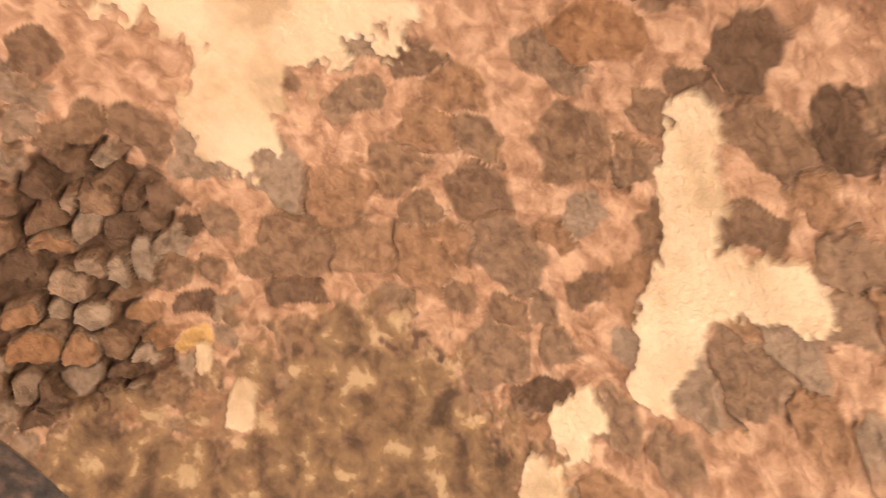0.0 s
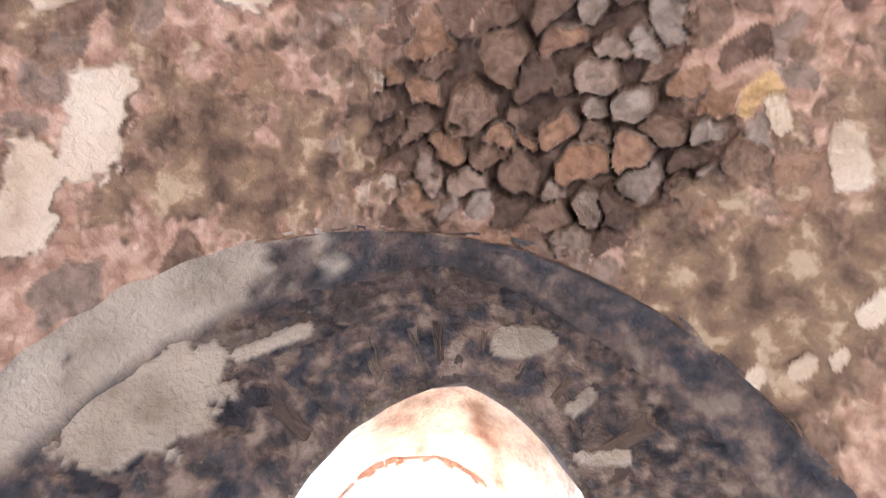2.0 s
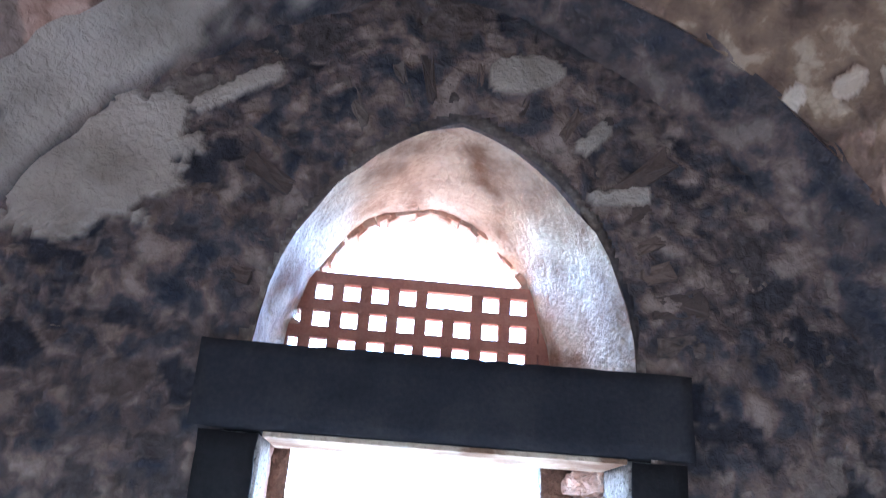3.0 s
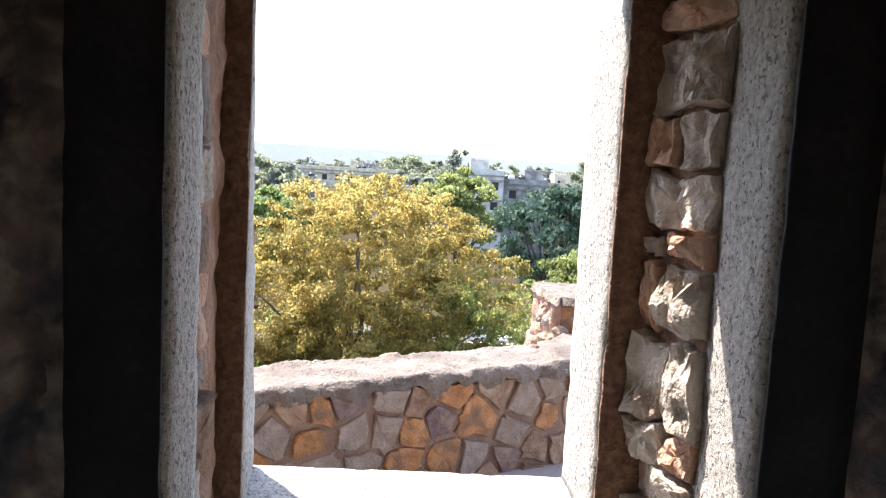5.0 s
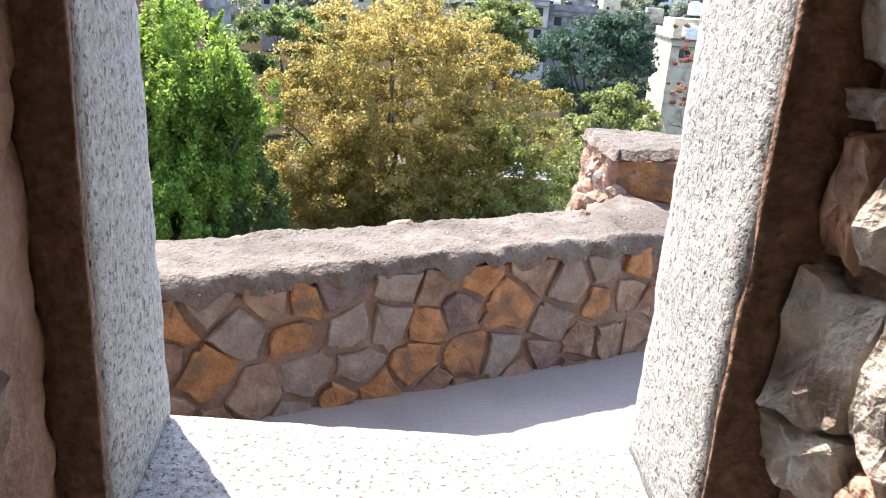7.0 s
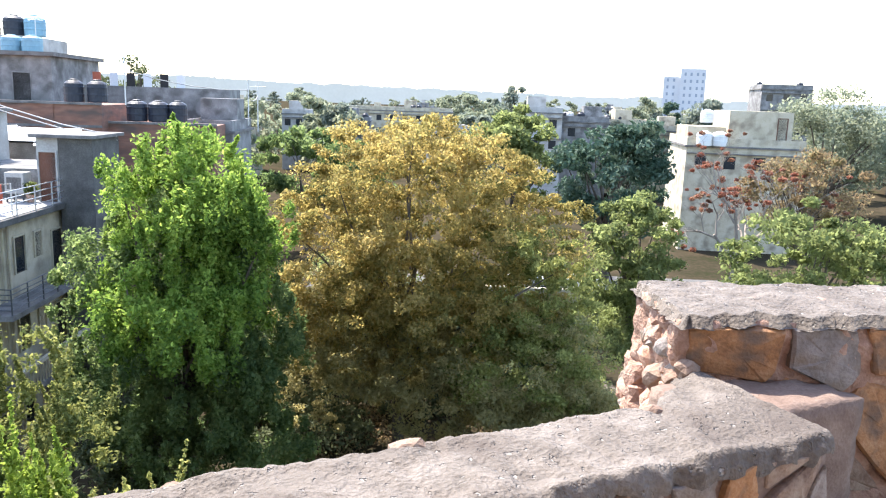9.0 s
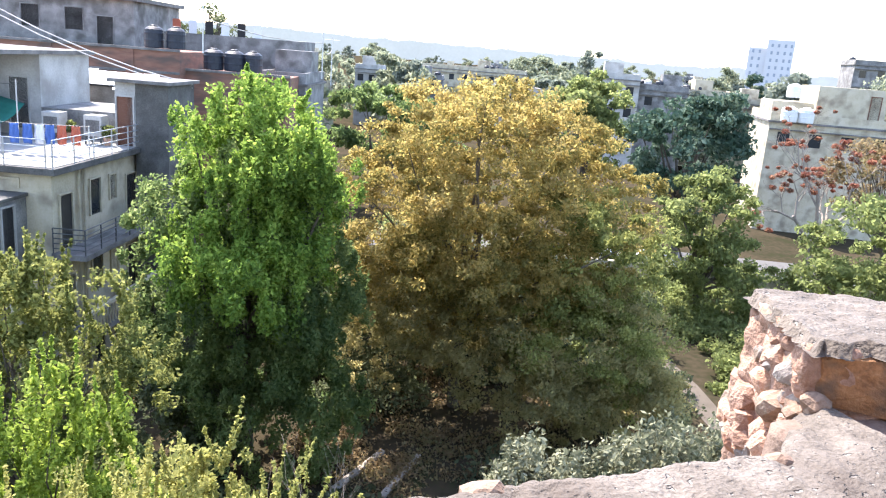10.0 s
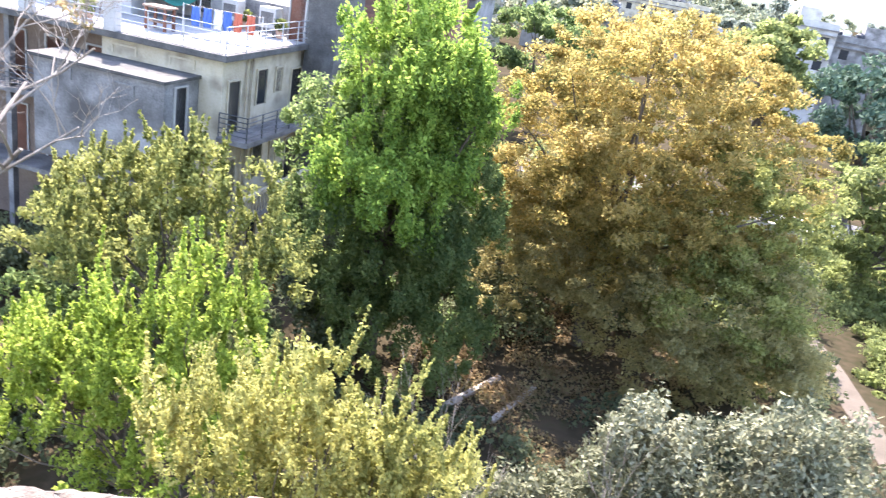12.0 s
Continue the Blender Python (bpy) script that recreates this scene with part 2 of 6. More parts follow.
ORANGE_PLASTIC = mat("orange_plastic", [(0.55, 0.10, 0.03), (0.70, 0.16, 0.05)], scale=4, fine=30, bump=0.05, rough=0.5)
CAR_WHITE = mat("white_car_paint", [(0.66, 0.66, 0.66), (0.74, 0.74, 0.74)], scale=1, fine=5, bump=0, rough=0.25)
CAR_BLUE = mat("dark_blue_car_paint", [(0.02, 0.035, 0.10), (0.03, 0.05, 0.14)], scale=1, fine=5, bump=0, rough=0.25)
GLASS_DARK = mat("dark_glass", [(0.02, 0.025, 0.03), (0.04, 0.045, 0.05)], scale=1, fine=4, bump=0, rough=0.08)
RUBBER = mat("rubber", [(0.015, 0.015, 0.016), (0.03, 0.03, 0.03)], scale=5, fine=40, bump=0.1)
# pale base and faint emission put the haze of distance into the ridge
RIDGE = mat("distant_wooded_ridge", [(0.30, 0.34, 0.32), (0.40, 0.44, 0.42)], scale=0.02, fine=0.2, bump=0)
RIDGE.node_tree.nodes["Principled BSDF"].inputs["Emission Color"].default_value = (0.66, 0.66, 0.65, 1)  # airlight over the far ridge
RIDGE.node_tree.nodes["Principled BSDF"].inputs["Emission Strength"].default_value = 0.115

YELLOW_LEAF = leaf_mat("yellowing_leaves", [(0.175, 0.165, 0.056), (0.31, 0.258, 0.084), (0.46, 0.348, 0.115), (0.43, 0.343, 0.145)], 0.7)
# yellow tree's lower foliage: shade put into a duller tint, brightened against crown shadow
OCHRE_LEAF = leaf_mat("dull_ochre_leaves", [(0.25, 0.232, 0.112), (0.38, 0.338, 0.15), (0.50, 0.425, 0.19)], 0.7)
GREEN_LEAF = leaf_mat("fresh_green_leaves", [(0.10, 0.172, 0.038), (0.215, 0.325, 0.06), (0.41, 0.52, 0.115)])
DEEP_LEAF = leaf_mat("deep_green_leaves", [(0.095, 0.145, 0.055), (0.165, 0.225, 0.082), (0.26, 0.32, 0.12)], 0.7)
LIME_LEAF = leaf_mat("lime_green_leaves", [(0.13, 0.19, 0.03), (0.28, 0.37, 0.06), (0.50, 0.57, 0.13)])
PALE_LEAF = leaf_mat("pale_yellow_leaves", [(0.16, 0.18, 0.055), (0.36, 0.355, 0.11), (0.54, 0.50, 0.18)])
OLIVE_LEAF = leaf_mat("olive_green_leaves", [(0.12, 0.14, 0.045), (0.25, 0.265, 0.08), (0.43, 0.43, 0.15)])
GREY_LEAF = leaf_mat("grey_green_leaves", [(0.085, 0.095, 0.048), (0.15, 0.155, 0.09), (0.29, 0.29, 0.19)], 0.2)
BLUE_LEAF = leaf_mat("blue_green_leaves", [(0.039, 0.072, 0.046), (0.078, 0.130, 0.085), (0.169, 0.221, 0.156)], 0.25)
MID_LEAF = leaf_mat("mid_green_leaves", [(0.13, 0.155, 0.06), (0.21, 0.245, 0.09), (0.31, 0.35, 0.13)], 0.7)
SCRUB_LEAF = leaf_mat("dull_scrub_leaves", [(0.07, 0.085, 0.045), (0.11, 0.13, 0.068), (0.16, 0.18, 0.09)], 0.5)
# far leaves: paler and greyer, distance haze put into their colour
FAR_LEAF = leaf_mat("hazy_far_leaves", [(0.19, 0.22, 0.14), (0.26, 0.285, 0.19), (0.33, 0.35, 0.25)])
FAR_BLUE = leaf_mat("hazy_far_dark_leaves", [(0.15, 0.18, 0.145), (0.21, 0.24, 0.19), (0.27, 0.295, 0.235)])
RED_LEAF = leaf_mat("red_blossom", [(0.26, 0.10, 0.07), (0.36, 0.15, 0.10), (0.33, 0.24, 0.15)])
DRY_LEAF = leaf_mat("dry_brown_leaves", [(0.20, 0.14, 0.08), (0.30, 0.22, 0.12), (0.26, 0.24, 0.12)])


# ---- helpers for shapes ----
def part(name, bm, material, parent=None, label=""):
    me = bpy.data.meshes.new(name)
    bm.to_mesh(me)
    bm.free()
    me.materials.append(material)
    ob = new(name, me)
    if parent is not None:
        ob.parent = parent
    if label:
        ob["label"] = label
    return ob


def again(ob, m, parent):
    """Another part on the same mesh."""
    o = new(ob.name.split(".")[0], ob.data)
    o.parent, o.matrix_local = parent, m
    return o


def empty(name, m=None):
    e = new(name)
    if m is not None:
        e.matrix_world = m
    return e


def box_bm(bm, x0, x1, y0, y1, z0, z1, bevel=0.0):
    made = bmesh.ops.create_cube(bm, size=1.0)
    for v in made["verts"]:
        v.co = Vector((x0 + (v.co.x + 0.5) * (x1 - x0), y0 + (v.co.y + 0.5) * (y1 - y0), z0 + (v.co.z + 0.5) * (z1 - z0)))
    if bevel:
        edges = list({e for v in made["verts"] for e in v.link_edges})
        bmesh.ops.bevel(bm, geom=edges, offset=bevel, segments=2, affect="EDGES", profile=0.6)
    return bm


def box(name, x0, x1, y0, y1, z0, z1, material, parent=None, label="", bevel=0.0):
    return part(name, box_bm(bmesh.new(), x0, x1, y0, y1, z0, z1, bevel), material, parent, label)


def tube_bm(bm, points, radii, sides=8):
    """A tapered tube along points."""
    rings = []
    for k, p in enumerate(points):
        p = Vector(p)
        way = Vector(points[min(k + 1, len(points) - 1)]) - Vector(points[max(k - 1, 0)])
        q = way.to_track_quat("Z", "Y")
        rings.append([bm.verts.new(p + q @ Vector((radii[k] * math.cos(a), radii[k] * math.sin(a), 0)))
                      for a in (2 * math.pi * j / sides for j in range(sides))])
    for a, b in zip(rings, rings[1:]):
        for j in range(sides):
            bm.faces.new((a[j], a[(j + 1) % sides], b[(j + 1) % sides], b[j]))
    for ring, flip in ((rings[0], True), (rings[-1], False)):
        bm.faces.new(ring[::-1] if flip else ring)
    return bm


def rough_block(name, x0, x1, y0, y1, z0, z1, material, parent=None, label="", step=0.06, amount=0.008, seed=1.0):
    """A hewn block: a box with a fine grid on each face, uneven surface and worn edges."""
    bm = bmesh.new()
    size = (x1 - x0, y1 - y0, z1 - z0)
    cuts = [max(1, round(s / step)) for s in size]
    for axis in range(3):
        u, v = (axis + 1) % 3, (axis + 2) % 3
        for side in (0, 1):
            grid = []
            for i in range(cuts[u] + 1):
                row = []
                for j in range(cuts[v] + 1):
                    c = [0.0, 0.0, 0.0]
                    c[axis], c[u], c[v] = side, i / cuts[u], j / cuts[v]
                    row.append(bm.verts.new((x0 + c[0] * size[0], y0 + c[1] * size[1], z0 + c[2] * size[2])))
                grid.append(row)
            for i in range(cuts[u]):
                for j in range(cuts[v]):
                    f = (grid[i][j], grid[i + 1][j], grid[i + 1][j + 1], grid[i][j + 1])
                    bm.faces.new(f if side else f[::-1])
    bmesh.ops.remove_doubles(bm, verts=bm.verts, dist=1e-5)
    bm.normal_update()
    moves = {}
    for v in bm.verts:
        on = sum(abs(v.co[a] - e) < 1e-5 for a in range(3) for e in ((x0, x1), (y0, y1), (z0, z1))[a])
        n = noise.noise(v.co * 9 + Vector((seed, 0, 0))) + 0.6 * noise.noise(v.co * 27 + Vector((0, seed, 0)))
        moves[v] = v.normal * (amount * n - (0.006 + 0.008 * abs(n) if on > 1 else 0))
    for v, d in moves.items():
        v.co += d
    ob = part(name, bm, material, parent, label)
    for p in ob.data.polygons:
        p.use_smooth = True
    return ob


def cells(seeds, x0, x1, y0, y1):
    """The Voronoi cells of the seeds in a rectangle, as lists of corners."""
    out = []
    for k, (sx, sy) in enumerate(seeds):
        poly = [(x0, y0), (x1, y0), (x1, y1), (x0, y1)]
        near = sorted(range(len(seeds)), key=lambda j: (seeds[j][0] - sx) ** 2 + (seeds[j][1] - sy) ** 2)[1:16]
        for j in near:
            ox, oy = seeds[j]
            nx, ny = ox - sx, oy - sy
            c = (ox * ox + oy * oy - sx * sx - sy * sy) / 2
            cut = []
            for a, b in zip(poly, poly[1:] + poly[:1]):
                da, db = a[0] * nx + a[1] * ny - c, b[0] * nx + b[1] * ny - c
                if da <= 0:
                    cut.append(a)
                if da * db < 0:
                    f = da / (da - db)
                    cut.append((a[0] + f * (b[0] - a[0]), a[1] + f * (b[1] - a[1])))
            poly = cut
            if len(poly) < 3:
                break
        out.append(poly)
    return out


def stone_bm(poly, joint, proud, rng, sink=0.03, ragged=0.08):
    """A rubble stone filling a cell: rounded outline, bulging uneven face; x and y lie in the wall, z stands out of it."""
    cx, cy = (sum(p[i] for p in poly) / len(poly) for i in (0, 1))
    size = max(0.02, min(max(abs(p[0] - cx) for p in poly), max(abs(p[1] - cy) for p in poly)))
    pts = []
    for a, b in zip(poly, poly[1:] + poly[:1]):
        for f in (0.05, 0.5, 0.95) if math.dist(a, b) > size * 0.5 else (0.5,):
            pts.append((a[0] + f * (b[0] - a[0]), a[1] + f * (b[1] - a[1])))
    bm = bmesh.new()
    rings = []
    shrink = max(0.3, 1 - joint / size)
    tilt = (rng.uniform(-0.12, 0.12), rng.uniform(-0.12, 0.12))
    wob = [1 + rng.uniform(-ragged, ragged / 2) for _ in pts]
    for s, h in ((1.0, -sink), (1.0, proud * 0.45), (0.93, proud * 0.92), (0.5, proud)):
        ring = []
        for (px, py), w in zip(pts, wob):
            dx, dy = (px - cx) * shrink * s * w, (py - cy) * shrink * s * w
            bend = (tilt[0] * dx + tilt[1] * dy) if h > 0 else 0
            ring.append(bm.verts.new((cx + dx, cy + dy, h + bend + (rng.uniform(-0.2, 0.2) * proud if h > 0 else 0))))
        rings.append(ring)
    for a, b in zip(rings, rings[1:]):
        for j in range(len(pts)):
            k = (j + 1) % len(pts)
            bm.faces.new((a[j], a[k], b[k], b[j]))
    mid = bm.verts.new((cx, cy, proud * rng.uniform(0.9, 1.15)))
    top = rings[-1]
    for j in range(len(pts)):
        bm.faces.new((top[j], top[(j + 1) % len(pts)], mid))
    return bm


def centred(poly):
    return sum(p[0] for p in poly) / len(poly), sum(p[1] for p in poly) / len(poly)


def np_mesh(name, verts, quads, material, parent=None, label="", smooth=False):
    me = bpy.data.meshes.new(name)
    verts, quads = np.asarray(verts, np.float32), np.asarray(quads, np.int32)
    me.vertices.add(len(verts))
    me.vertices.foreach_set("co", verts.ravel())
    me.loops.add(quads.size)
    me.loops.foreach_set("vertex_index", quads.ravel())
    me.polygons.add(len(quads))
    me.polygons.foreach_set("loop_start", np.arange(0, quads.size, quads.shape[1], dtype=np.int32))
    if smooth:
        me.polygons.foreach_set("use_smooth", np.ones(len(quads), bool))
    me.update(calc_edges=True)
    me.validate()
    me.materials.append(material)
    ob = new(name, me)
    if parent is not None:
        ob.parent = parent
    if label:
        ob["label"] = label
    return ob


def grid_quads(nu, nv):
    i, j = np.meshgrid(np.arange(nu - 1), np.arange(nv - 1), indexing="ij")
    a = i * nv + j
    return np.stack([a, a + nv, a + nv + 1, a + 1], -1).reshape(-1, 4)


def loft(name, rows, material, parent=None, label="", smooth=True, wobble=0.0):
    rows = np.array(rows, float)
    nu, nv = rows.shape[:2]
    flat = rows.reshape(-1, 3)
    if wobble:
        for p in flat:
            v = Vector(p)
            p += np.array(noise.noise_vector(v * 5)) * wobble + np.array(noise.noise_vector(v * 16)) * wobble * 0.4
    return np_mesh(name, flat, grid_quads(nu, nv), material, parent, label, smooth)


# ---- the chamber: floor, vault, walls ----
CX, CY, CZ, VAULT_R = -0.17, -2.3, 1.9, 2.76
WEST, EAST, SOUTH, FRONT = -2.77, 2.43, -5.0, -0.25
GROUND_Z = -12.9

tagged(box("floor", -2.9, 2.6, -5.2, 0.5, -0.12, 0.0, FLOOR), "worn grey stone floor of the chamber", "floor", kind="structure")


def masonry_material(name, stone_stops, mortar_stops, plaster_stops, cover_stops, bump=0.7):
    """Fallen plaster over rubble: the mesh carries which stone, how much plaster, bedding mortar and brown render."""
    m = bpy.data.materials.new(name)
    m.use_nodes = True
    n, l = m.node_tree.nodes, m.node_tree.links
    b = n["Principled BSDF"]
    b.inputs["Roughness"].default_value = 0.9
    b.inputs["Specular IOR Level"].default_value = 0.2
    at = n.new("ShaderNodeAttribute")
    at.attribute_name = "build"
    sep = n.new("ShaderNodeSeparateColor")
    l.new(at.outputs["Color"], sep.inputs[0])
    tc = n.new("ShaderNodeTexCoord")

    def grain(scale, detail=8.0, distort=0.0):
        t = n.new("ShaderNodeTexNoise")
        t.inputs["Scale"].default_value, t.inputs["Detail"].default_value, t.inputs["Distortion"].default_value = scale, detail, distort
        l.new(tc.outputs["Object"], t.inputs["Vector"])
        return t.outputs[0]

    def ramp(source, stops):
        r = n.new("ShaderNodeValToRGB")
        while len(r.color_ramp.elements) < len(stops):
            r.color_ramp.elements.new(0.5)
        for e, (p, c) in zip(r.color_ramp.elements, stops):
            e.position, e.color = p, (*c, 1)
        l.new(source, r.inputs[0])
        return r.outputs[0]

    def mix(f, a, c):
        x = n.new("ShaderNodeMix")
        x.data_type = "RGBA"
        l.new(f, x.inputs[0])
        l.new(a, x.inputs[6])
        l.new(c, x.inputs[7])
        return x.outputs[2]

    rough = ramp(grain(17, 9.0, 0.4), [(0.32, (0.50, 0.47, 0.45)), (0.62, (1.0, 1.0, 1.0))])
    mul = n.new("ShaderNodeMix")
    mul.data_type, mul.blend_type = "RGBA", "MULTIPLY"
    mul.inputs[0].default_value = 0.85
    l.new(ramp(sep.outputs[0], stone_stops), mul.inputs[6])
    l.new(rough, mul.inputs[7])
    colour = mix(sep.outputs[2], mul.outputs[2], ramp(grain(11, 10.0, 0.6), mortar_stops))
    colour = mix(at.outputs["Alpha"], colour, ramp(grain(7.0, 12.0, 0.25), cover_stops))
    colour = mix(sep.outputs[1], colour, ramp(grain(3.4), plaster_stops))
    l.new(colour, b.inputs["Base Color"])
    bp = n.new("ShaderNodeBump")
    bp.inputs["Strength"].default_value, bp.inputs["Distance"].default_value = bump, 0.02
    l.new(grain(34, 8.0, 0.3), bp.inputs["Height"])
    l.new(bp.outputs[0], b.inputs["Normal"])
    return m


VAULT = masonry_material("vault_rubble_and_plaster",
    [(0.0, (0.12, 0.08, 0.062)), (0.3, (0.25, 0.17, 0.125)), (0.55, (0.33, 0.27, 0.225)), (0.75, (0.32, 0.185, 0.115)), (0.9, (0.50, 0.42, 0.34)), (1.0, (0.58, 0.40, 0.20))],
    [(0.32, (0.25, 0.15, 0.108)), (0.48, (0.40, 0.26, 0.192)), (0.64, (0.55, 0.39, 0.30))],
    [(0.34, (0.44, 0.35, 0.25)), (0.46, (0.60, 0.50, 0.38)), (0.64, (0.68, 0.60, 0.48))],
    [(0.34, (0.095, 0.066, 0.05)), (0.46, (0.19, 0.13, 0.09)), (0.57, (0.265, 0.185, 0.12)), (0.64, (0.46, 0.36, 0.25))])
# soot and plaster tones, lifted and blued to put window glare into colour
SOOT_GLARE = masonry_material("sooty_rubble_and_plaster",
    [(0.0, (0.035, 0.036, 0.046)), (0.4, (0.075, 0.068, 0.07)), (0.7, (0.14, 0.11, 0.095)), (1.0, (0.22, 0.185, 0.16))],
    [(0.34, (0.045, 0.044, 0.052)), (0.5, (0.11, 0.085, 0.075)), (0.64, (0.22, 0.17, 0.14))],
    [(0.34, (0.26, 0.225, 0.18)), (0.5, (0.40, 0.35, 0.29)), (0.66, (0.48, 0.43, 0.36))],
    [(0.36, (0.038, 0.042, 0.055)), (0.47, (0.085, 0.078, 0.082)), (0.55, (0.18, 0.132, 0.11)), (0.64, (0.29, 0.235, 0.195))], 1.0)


def blob(p, x, y, rx, ry, turn=0.0):
    c, s = math.cos(turn), math.sin(turn)
    dx, dy = p[:, 0] - x, p[:, 1] - y
    return 1 - np.hypot((dx * c + dy * s) / rx, (dy * c - dx * s) / ry)


def stroke(p, x0, y0, x1, y1, r):
    """1 on the line from one end to the other, 0 at the distance r from it."""
    d = np.array([x1 - x0, y1 - y0])
    f = np.clip(((p[:, 0] - x0) * d[0] + (p[:, 1] - y0) * d[1]) / max(1e-9, d @ d), 0, 1)
    return 1 - np.hypot(p[:, 0] - x0 - f * d[0], p[:, 1] - y0 - f * d[1]) / r


def rubble_sheet(name, u, v, place, keep, stones, plaster_at, cover_at, loose_at, material, depth=1.0, seed=5):
    """Rubble masonry over a grid u, v: stones of their own size and tilt in bedding mortar, open joints where loose, plaster over the rest."""
    g = np.random.default_rng(seed)
    nu, nv = len(u), len(v)
    uu, vv = np.meshgrid(u, v, indexing="ij")
    p = np.stack([uu.ravel(), vv.ravel()], -1)
    wx = 0.016 * (np.sin(vv * 17 + 1.1 + 2 * np.sin(uu * 7)) + np.sin(vv * 43 + uu * 23) * 0.6)
    wy = 0.016 * (np.sin(uu * 15 + 2 * np.sin(vv * 9)) + np.sin(uu * 47 - vv * 19) * 0.6)
    f1, f2 = np.full((nu, nv), 9.0), np.full((nu, nv), 9.0)
    who = np.zeros((nu, nv), int)
    lean = np.zeros((nu, nv))
    for k, (sx, sy, w, h, a, tone) in enumerate(stones):
        r = 2.3 * max(w, h) + 0.05
        i0, i1 = np.searchsorted(u, (sx - r, sx + r))
        j0, j1 = np.searchsorted(v, (sy - r, sy + r))
        if i0 >= i1 or j0 >= j1:
            continue
        box_ = (slice(i0, i1), slice(j0, j1))
        dx, dy = uu[box_] + wx[box_] - sx, vv[box_] + wy[box_] - sy
        c, s = math.cos(a), math.sin(a)
        px, py = np.abs(dx * c + dy * s) / w, np.abs(dy * c - dx * s) / h
        d = np.maximum(np.maximum(px, py), 0.66 * (px + py + 0.35 * (dx * s - dy * c) / w))
        o1, o2 = f1[box_], f2[box_]
        closer = d < o1
        f2[box_] = np.where(closer, o1, np.minimum(o2, d))
        f1[box_] = np.where(closer, d, o1)
        who[box_] = np.where(closer, k, who[box_])
        t = g.uniform(-0.32, 0.32, 2)
        lean[box_] = np.where(closer, dx * t[0] + dy * t[1], lean[box_])
    f1, f2, who, lean = f1.ravel(), f2.ravel(), who.ravel(), lean.ravel()
    step = lambda x: np.clip(x, 0, 1) ** 2 * (3 - 2 * np.clip(x, 0, 1))
    body = np.minimum(step((1.0 - f1) / 0.10), step((f2 - f1 - 0.03) / 0.10))
    n1 = np.array([noise.noise(Vector((x * 2.6, y * 2.6, 3.0 + seed))) for x, y in p])
    n2 = np.array([noise.noise(Vector((x * 9, y * 9, 1.0 + seed))) for x, y in p])
    n3 = np.array([noise.noise(Vector((x * 30, y * 30, 7.0 + seed))) for x, y in p])
    ragged = 0.5 * n1 + 0.5 * n2 + 0.25 * n3
    plaster = np.clip((plaster_at(p) + 0.62 * ragged) / 0.06, 0, 1)
    cover = np.clip((cover_at(p) + 0.9 * ragged) / 0.22, 0, 1) * (1 - plaster)
    loose = step((loose_at(p) + 0.35 * ragged) / 0.3) * (1 - plaster)
    body = body * (1 - cover)
    rise = np.array([g.uniform(0.2, 1.0) for _ in stones])[who]
    crack = np.exp(-((f2 - f1) / 0.07) ** 2) * (f1 < 1.1) * (rise > 0.55) * (1 - cover) * (1 - plaster)
    stone_h = (0.008 + 0.024 * rise) * (1 - loose) + loose * (0.15 * rise - 0.02) + lean * (0.3 + 1.2 * loose)
    joint_h = 0.016 * (1 - loose) - 0.10 * loose - 0.05 * crack
    out = (body * stone_h + (1 - body) * joint_h) * (1 - cover) + cover * (0.03 + 0.016 * n2)
    out = out * (1 - plaster) + 0.05 * plaster + 0.02 * n1 + 0.010 * n2 * (1 - 0.8 * plaster) + 0.009 * n3 * (1 - 0.85 * plaster)
    base, normal = place(p)
    quads = grid_quads(nu, nv)
    quads = quads[keep(base)[quads].all(axis=1)]
    ob = np_mesh(name, base + normal * (out * depth)[:, None], quads, material, None, "", True)
    at = ob.data.color_attributes.new("build", "FLOAT_COLOR", "POINT")
    tone = np.array([q[5] for q in stones])[who]
    # earth: open joints fall to the darkest tone, gap shade put into colour
    earth = loose * (1 - body)
    at.data.foreach_set("color", np.stack([tone * (1 - earth), plaster, (1 - body) * (1 - 0.75 * earth) * (1 - 0.7 * crack), cover], -1).astype(np.float32).ravel())
    return ob


def scatter(rng, x0, x1, y0, y1, pitch, size, taken, ok, angle, tones):
    """Stones of one size strewn over a rectangle where none lies yet."""
    out = []
    y = y0
    while y < y1:
        x = x0
        while x < x1:
            sx, sy = x + rng.uniform(-0.4, 0.4) * pitch, y + rng.uniform(-0.4, 0.4) * pitch
            if ok(sx, sy) and all(math.hypot(sx - q[0], sy - q[1]) > 0.62 * (max(q[2], q[3]) + size) for q in taken + out):
                w = size * rng.uniform(0.7, 1.35)
                out.append((sx, sy, w, w * rng.uniform(0.5, 0.95), angle + rng.uniform(-0.6, 0.6), rng.choice(tones)))
            x += pitch
        y += pitch
    return out


